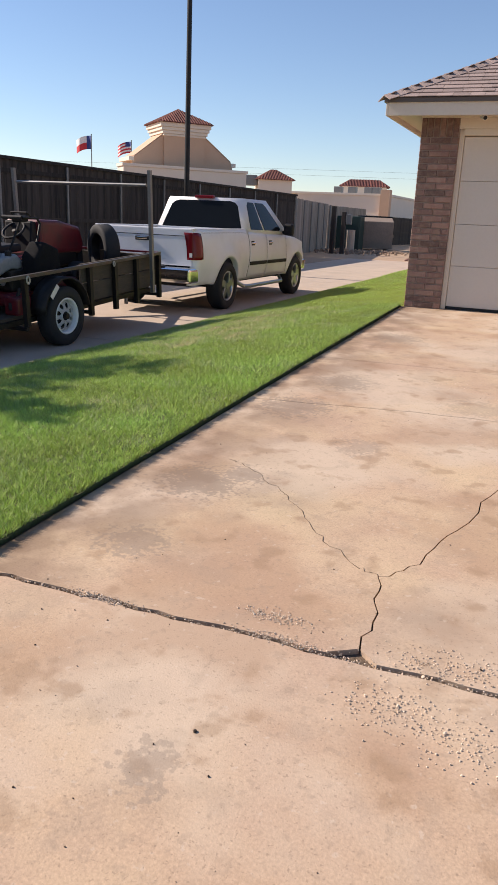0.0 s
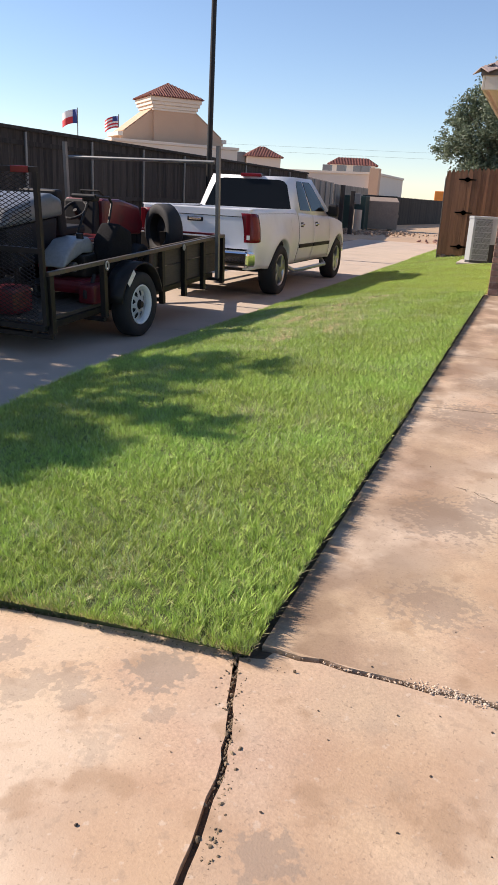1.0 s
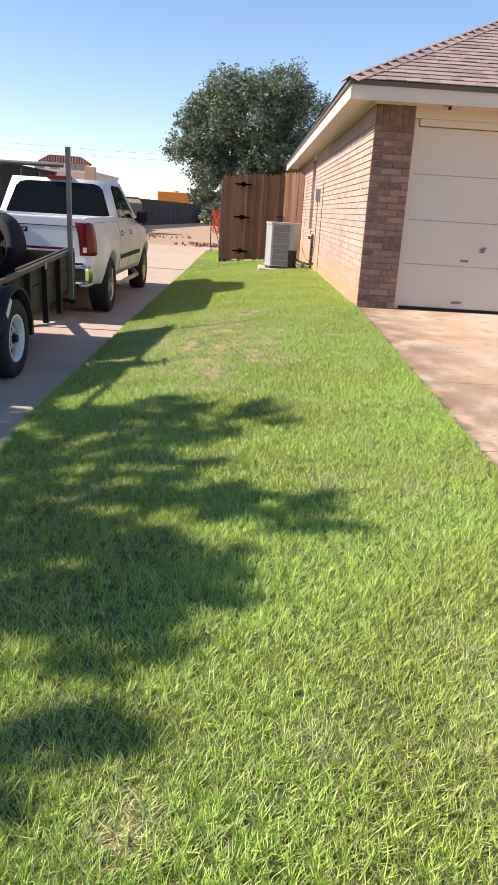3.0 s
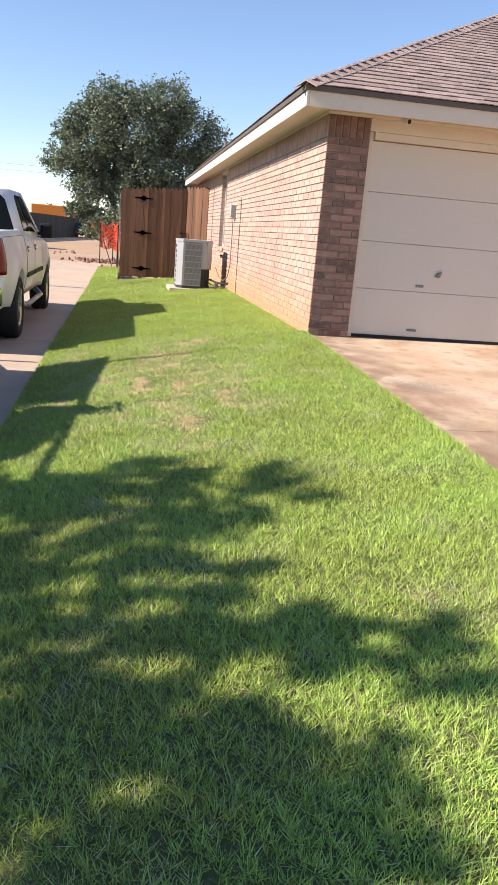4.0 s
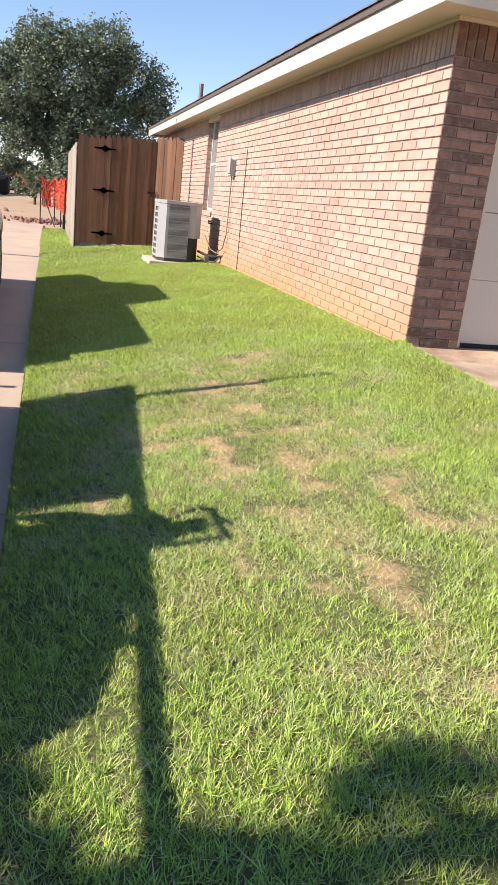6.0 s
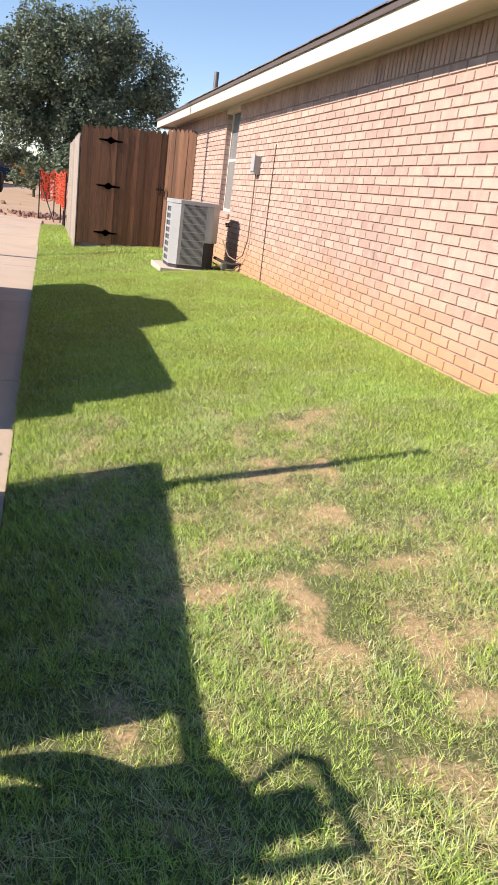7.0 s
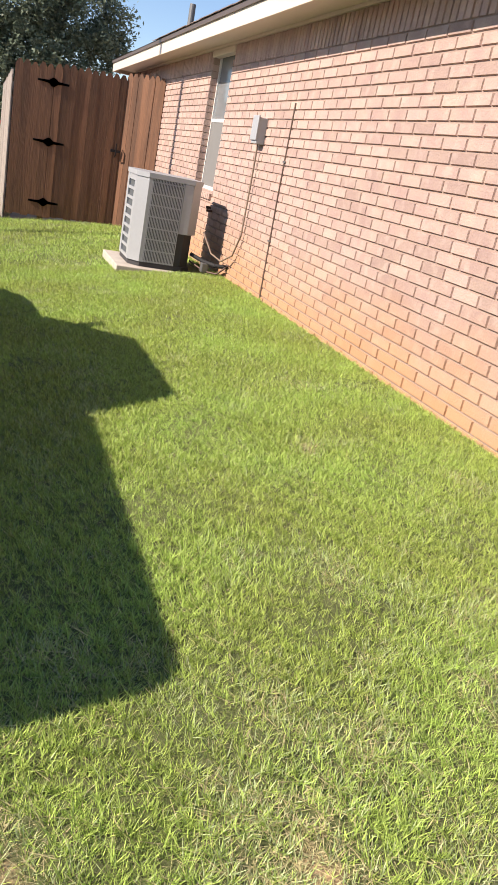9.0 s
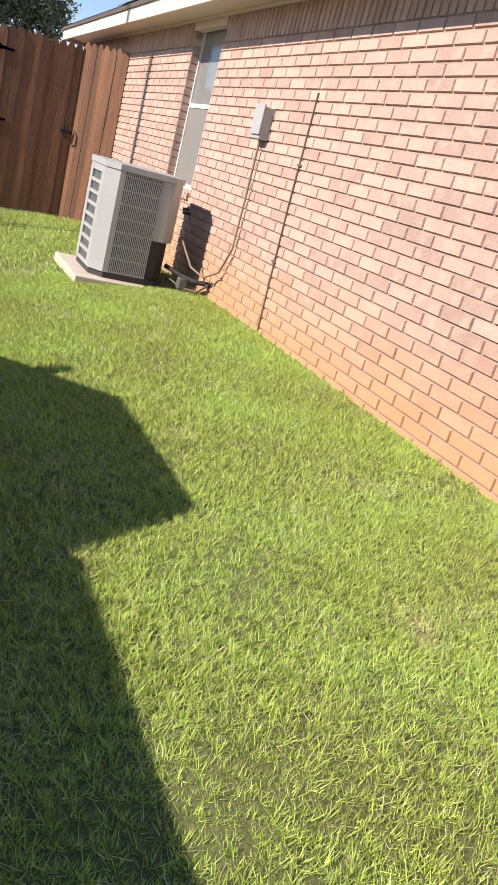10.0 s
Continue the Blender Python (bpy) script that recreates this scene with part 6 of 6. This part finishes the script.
build_tree("street_tree", "leafy tree standing beyond the far side of the drive", (-8.5, -7.2, -0.55), 2.6,
           [(-8.3, -5.15, 4.4, 0.55), (-8.2, -6.6, 4.1, 0.5), (-8.3, -4.65, 3.9, 0.5), (-8.2, -4.75, 3.3, 0.5), (-8.0, -7.2, 3.8, 0.6), (-7.8, -6.0, 3.7, 0.4), (-8.0, -8.1, 3.7, 0.4),
            (-8.2, -4.45, 3.3, 0.4), (-8.1, -7.4, 4.0, 0.42), (-8.1, -7.75, 3.9, 0.38), (-8.2, -7.7, 3.45, 0.5), (-8.1, -6.8, 3.3, 0.55), (-8.2, -6.0, 3.3, 0.5), (-8.2, -5.4, 3.6, 0.5), (-8.2, -5.55, 3.95, 0.33), (-8.2, -6.35, 4.95, 0.3), (-8.2, -6.7, 4.6, 0.3)],
           11500, 0.13, 11, limbs=8, trunk_r=0.14)
# out-of-view clumps, added only to throw shade across the side drive
build_tree("shade_shrub", "unseen leafy shrub added to shade the side drive", (-8.2, -6.3, -0.55), 1.2,
           [(-8.2, -7.9, 1.5, 0.8), (-8.2, -6.9, 2.0, 0.85), (-8.1, -5.9, 1.9, 0.8), (-8.2, -5.0, 1.5, 0.7), (-8.3, -7.4, 2.9, 0.7), (-8.2, -6.3, 3.0, 0.7), (-8.2, -8.6, 2.2, 0.6), (-8.2, -5.3, 2.7, 0.5), (-8.2, -4.4, 2.3, 0.7), (-8.3, -9.2, 1.6, 0.7), (-8.2, -3.9, 1.4, 0.6), (-8.2, -6.1, 1.1, 0.8), (-8.2, -7.5, 1.0, 0.8), (-8.2, -8.7, 1.0, 0.8), (-8.2, -5.0, 0.9, 0.7)],
           56000, 0.13, 13, limbs=8, trunk_r=0.08)
build_tree("distant_tree", "small rounded dark tree far down the lot", (-7.0, 84, -0.6), 1.6, [(-7.0, 84, 2.6, 1.7), (-5.6, 84.5, 2.3, 1.2), (-8.1, 84, 2.3, 1.1)], 6000, 0.34, 17, trunk_r=0.2)
build_tree("distant_tree", "low dark green bush beside the far drive", (-3.6, 46, -0.6), 0.8, [(-3.4, 46, 0.9, 1.2), (-2.4, 44, 1.3, 1.3), (-4.4, 50, 0.7, 1.0), (-1.6, 41, 1.5, 1.2)], 6000, 0.26, 19, trunk_r=0.1)
build_tree("distant_tree", "hazy dark tree line at the end of the lot", (-14, 130, -0.6), 2, [(-17 + 3.2 * i, 130, 1.6 + 0.5 * math.sin(i * 2.3), 2.2) for i in range(8)], 7000, 0.5, 23, trunk_r=0.3)

# ---------------------------------------------------------------- brickwork
def brick_mesh(long, high, deep, mat, axis):
    """One brick with softened front edges; it lies along y on the side wall and along x on the front."""
    c = 0.004
    l, h = long / 2, high / 2
    v = [(-l, 0, -h), (l, 0, -h), (l, 0, h), (-l, 0, h), (-l + c, -deep, -h + c), (l - c, -deep, -h + c), (l - c, -deep, h - c), (-l + c, -deep, h - c)]
    if axis == "y":
        v = [(y, -x, z) for x, y, z in v]
    f = [(4, 5, 6, 7), (0, 1, 5, 4), (1, 2, 6, 5), (2, 3, 7, 6), (3, 0, 4, 7)]
    me = bpy.data.meshes.new("brick")
    me.from_pydata(v, [], f)
    me.materials.append(mat)
    return me, v, f


def build_bricks():
    rnd = random.Random(2)
    pieces = {}

    def shape(long, high, mat, axis):
        key = (round(long, 3), round(high, 3), mat.name, axis)
        if key not in pieces:
            pieces[key] = brick_mesh(long, high, 0.0125, mat, axis)
        return pieces[key]

    rest_v, rest_f = [], []

    def lay(parent, me_v_f, x, y, z, single):
        me, v, f = me_v_f
        if single:
            ob = new("brick", me)
            ob.parent = parent
            ob.matrix_basis = pose(x + rnd.uniform(-0.001, 0.0015), y, z, rnd.uniform(-0.3, 0.3), 0, rnd.uniform(-0.3, 0.3))
        else:
            n = len(rest_v)
            ox = rnd.uniform(-0.001, 0.0015)
            rest_v.extend([(a + x + ox, b + y, c + z) for a, b, c in v])
            rest_f.extend([tuple(n + i for i in q) for q in f])

    pitch = BRICK_L + JOINT
    for row in range(-4, 27):
        z = row * COURSE + COURSE / 2
        y = 0.0 if row % 2 == 0 else -pitch / 2
        while y < HOUSE_LEN - 0.55:
            y0, y1 = max(0.0, y), min(HOUSE_LEN - 0.5, y + BRICK_L)
            spans = [(y0, y1)]
            if z + 0.03 > WIN_Z0:
                spans = [(a, b) for a, b in ((y0, min(y1, WIN_Y0)), (max(y0, WIN_Y1), y1))]
            for a, b in spans:
                if b - a > 0.03:
                    lay(side_wall, shape(b - a, BRICK_H, brick_pink, "y"), 0.010, (a + b) / 2, z, 1.9 < y < 4.35 and row >= 0)
            y += pitch
        # front pier
        if row >= 0:
            x = 0.0 if row % 2 else -pitch / 2
            while x < 0.46:
                a, b = max(0.0, x), min(0.468, x + BRICK_L)
                if b - a > 0.02:
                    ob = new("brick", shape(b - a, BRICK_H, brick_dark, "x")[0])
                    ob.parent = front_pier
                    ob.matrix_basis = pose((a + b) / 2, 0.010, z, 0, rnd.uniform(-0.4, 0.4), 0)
                x += pitch
    # soldier course under the eave
    z = 27 * COURSE + 0.112
    y = 0.0
    while y < HOUSE_LEN - 0.56:
        if not WIN_Y0 - 0.03 < y + 0.033 < WIN_Y1 + 0.03:
            lay(side_wall, shape(BRICK_H, 0.222, brick_pink, "y"), 0.010, y + BRICK_H / 2, z, False)
        y += COURSE
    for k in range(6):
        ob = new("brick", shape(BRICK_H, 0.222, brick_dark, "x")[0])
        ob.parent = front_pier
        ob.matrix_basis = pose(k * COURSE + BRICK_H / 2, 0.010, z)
    # cut bricks in the window's reveal
    for row in range(10, 29):
        z = row * COURSE + 0.006
        if z + BRICK_H < WIN_Z1 - 0.08 and z > WIN_Z0:
            for y in (WIN_Y0 + 0.0005, WIN_Y1 - 0.0125):
                part("brick", box(0.0, 0.084, y, y + 0.012, z, z + BRICK_H), brick_pink, side_wall)
    # sloping sill bricks under the window
    for k in range(12):
        y = WIN_Y0 + 0.035 + k * COURSE
        ob = mesh_from("brick", [(-0.03, y - 0.033, WIN_Z0 - 0.09), (-0.03, y + 0.033, WIN_Z0 - 0.09), (-0.03, y + 0.033, WIN_Z0 - 0.03), (-0.03, y - 0.033, WIN_Z0 - 0.03),
                                 (0.10, y - 0.033, WIN_Z0 - 0.09), (0.10, y + 0.033, WIN_Z0 - 0.09), (0.10, y + 0.033, WIN_Z0 + 0.005), (0.10, y - 0.033, WIN_Z0 + 0.005)],
                       [(0, 1, 2, 3), (3, 2, 6, 7), (0, 3, 7, 4), (1, 5, 6, 2), (0, 4, 5, 1)], brick_pink, side_wall)
    tagged(mesh_from("brick_courses", rest_v, rest_f, brick_pink, side_wall), kind="stuff")


build_shingles()
build_bricks()


# ---------------------------------------------------------------- grass
def build_grass():
    gen = np.random.default_rng(5)
    # map of worn places, on a grid
    gx, gy = np.linspace(-3.0, 0.0, 61), np.linspace(-8.4, 19.2, 553)
    worn = np.zeros((len(gy), len(gx)))
    tall = np.zeros_like(worn)
    for j, y in enumerate(gy):
        for i, x in enumerate(gx):
            worn[j, i] = worn_at(x, y)
            tall[j, i] = noise.noise((x * 3.2, y * 3.2, 14)) * 0.5 + noise.noise((x * 11, y * 11, 2)) * 0.5

    zones = [(-8.25, -3.0, 52000, 0.0042, 0.029), (-3.0, 3.0, 76000, 0.0037, 0.026), (3.0, 7.5, 52000, 0.0047, 0.026), (7.5, 12.2, 9000, 0.0075, 0.034), (12.2, 19.0, 3000, 0.012, 0.045)]
    green = material("grass_blade", (0.385, 0.505, 0.12), 0.6, spread=0.34, fine=20, coarse=1.3, per_island=0.5, hue=0.07, spec=0.2, thin=0.08)
    pale = material("pale_grass_blade", (0.45, 0.53, 0.27), 0.6, spread=0.24, fine=12, coarse=2, per_island=0.4, hue=0.04, spec=0.2, thin=0.08)
    straw = material("straw_blade", (0.62, 0.54, 0.30), 0.7, spread=0.2, fine=9, coarse=2, per_island=0.35, spec=0.2, thin=0.2)
    for y0, y1, density, width, height in zones:
        n = int((y1 - y0) * 2.95 * density)
        y = gen.uniform(y0, y1, n)
        left = np.where(y < -3.6, -2.9 + 0.043 * (-3.6 - y) ** 2, -2.9) - 0.02
        u = gen.uniform(0, 1, n)
        lo = np.where(y > 11.95, -2.28, np.where(y < 0, -0.035, -0.012))
        x = lo + (left - lo) * u
        # a fuller fringe hanging over the clipped edges
        fringe = gen.uniform(0, 1, n)
        x = np.where((fringe < 0.02) & (y < 0), -0.05 - gen.exponential(0.015, n), x)
        if y0 < -8:
            y = np.where(fringe > 0.975, -8.258 + gen.exponential(0.02, n), y)
            left = np.where(y < -8, -1.97, left)
            x = np.where(fringe > 0.975, lo + (left - lo) * u, x)
        jj = np.clip(((y + gen.normal(0, 0.035, n) + 8.4) / 0.05).astype(int), 0, len(gy) - 1)
        ii = np.clip(((x + gen.normal(0, 0.035, n) + 3.0) / 0.05).astype(int), 0, len(gx) - 1)
        w = worn[jj, ii]
        keep = gen.uniform(0, 1, n) > np.clip(w * 1.2, 0, 0.55)
        # blades stand in tufts with dark gaps between them
        tuft = np.sin(x * 163 + 2.6 * np.sin(y * 61)) * np.sin(y * 149 + 2.8 * np.sin(x * 67)) + 0.6 * np.sin(x * 71 + y * 53 + 2.4 * np.sin(y * 27 - x * 19))
        keep &= gen.uniform(0, 1, n) < np.clip(0.50 + 0.62 * tuft, 0.10, 1)
        keep &= ~((x > -1.17) & (x < -0.15) & (y > 7.14) & (y < 8.24))
        x, y, jj, ii, tuft = x[keep], y[keep], jj[keep], ii[keep], tuft[keep]
        n = len(x)
        right = np.where(y < 0, 0.031 * y + 0.03, np.where(y < 6, -0.02 - 0.004 * y, -0.044 - 0.022 * (y - 6)))
        lz = np.where(y < -3.6, -0.45 + 0.02 * (-3.6 - y), -0.45)
        ll = np.where(y < -3.6, -2.9 + 0.043 * (-3.6 - y) ** 2, -2.9)
        z = right + (lz - right) * np.clip(x / ll, 0, 1) ** 1.4 - 0.004
        dry = gen.uniform(0, 1, n) < np.clip(0.08 + 1.1 * (worn[jj, ii] + 0.50), 0.06, 0.82) + 0.3 * (y < -8.2)
        h = height * gen.uniform(0.55, 1.25, n) * (1 + 0.5 * tall[jj, ii] + 0.42 * tuft) * (1 - 0.45 * np.clip(worn[jj, ii] + 0.3, 0, 1))
        a = gen.uniform(0, 2 * np.pi, n)
        lean = gen.uniform(0.15, 1.4, n) * h * np.where(dry & (y > -8.15), 1.9, 1)
        lean = lean * np.where((y < -8.19) | ((x > -0.10) & (y < 0)), 0.65, 1)
        h = h * np.where(dry, 0.65, 1)
        b = a + gen.normal(0, 0.9, n)
        ww = width * gen.uniform(0.6, 1.2, n) / 2
        dx, dy = np.cos(a) * ww, np.sin(a) * ww
        lx, ly = np.cos(b + np.pi / 2) * lean, np.sin(b + np.pi / 2) * lean
        light = ~dry & (gen.uniform(0, 1, n) < np.clip(0.05 + 0.7 * (worn[jj, ii] + 0.78) + 0.3 * tall[jj, ii], 0.03, 0.7))
        co = np.empty((n, 3, 3), dtype=np.float32)
        co[:, 0] = np.stack([x - dx, y - dy, z], 1)
        co[:, 1] = np.stack([x + dx, y + dy, z], 1)
        co[:, 2] = np.stack([x + lx, y + ly, z + h], 1)
        loops = np.arange(n * 3, dtype=np.int32)
        me = bpy.data.meshes.new("grass")
        me.vertices.add(n * 3)
        me.vertices.foreach_set("co", co.ravel())
        me.loops.add(len(loops))
        me.loops.foreach_set("vertex_index", loops)
        me.polygons.add(n)
        me.polygons.foreach_set("loop_start", np.arange(0, n * 3, 3, dtype=np.int32))
        me.update(calc_edges=True)
        me.materials.append(green)
        me.materials.append(straw)
        me.materials.append(pale)
        me.polygons.foreach_set("material_index", (dry + 2 * light).astype(np.int32))
        tagged(new("grass", me), "short green lawn grass with straw-coloured worn patches", "grass", kind="stuff")


build_grass()
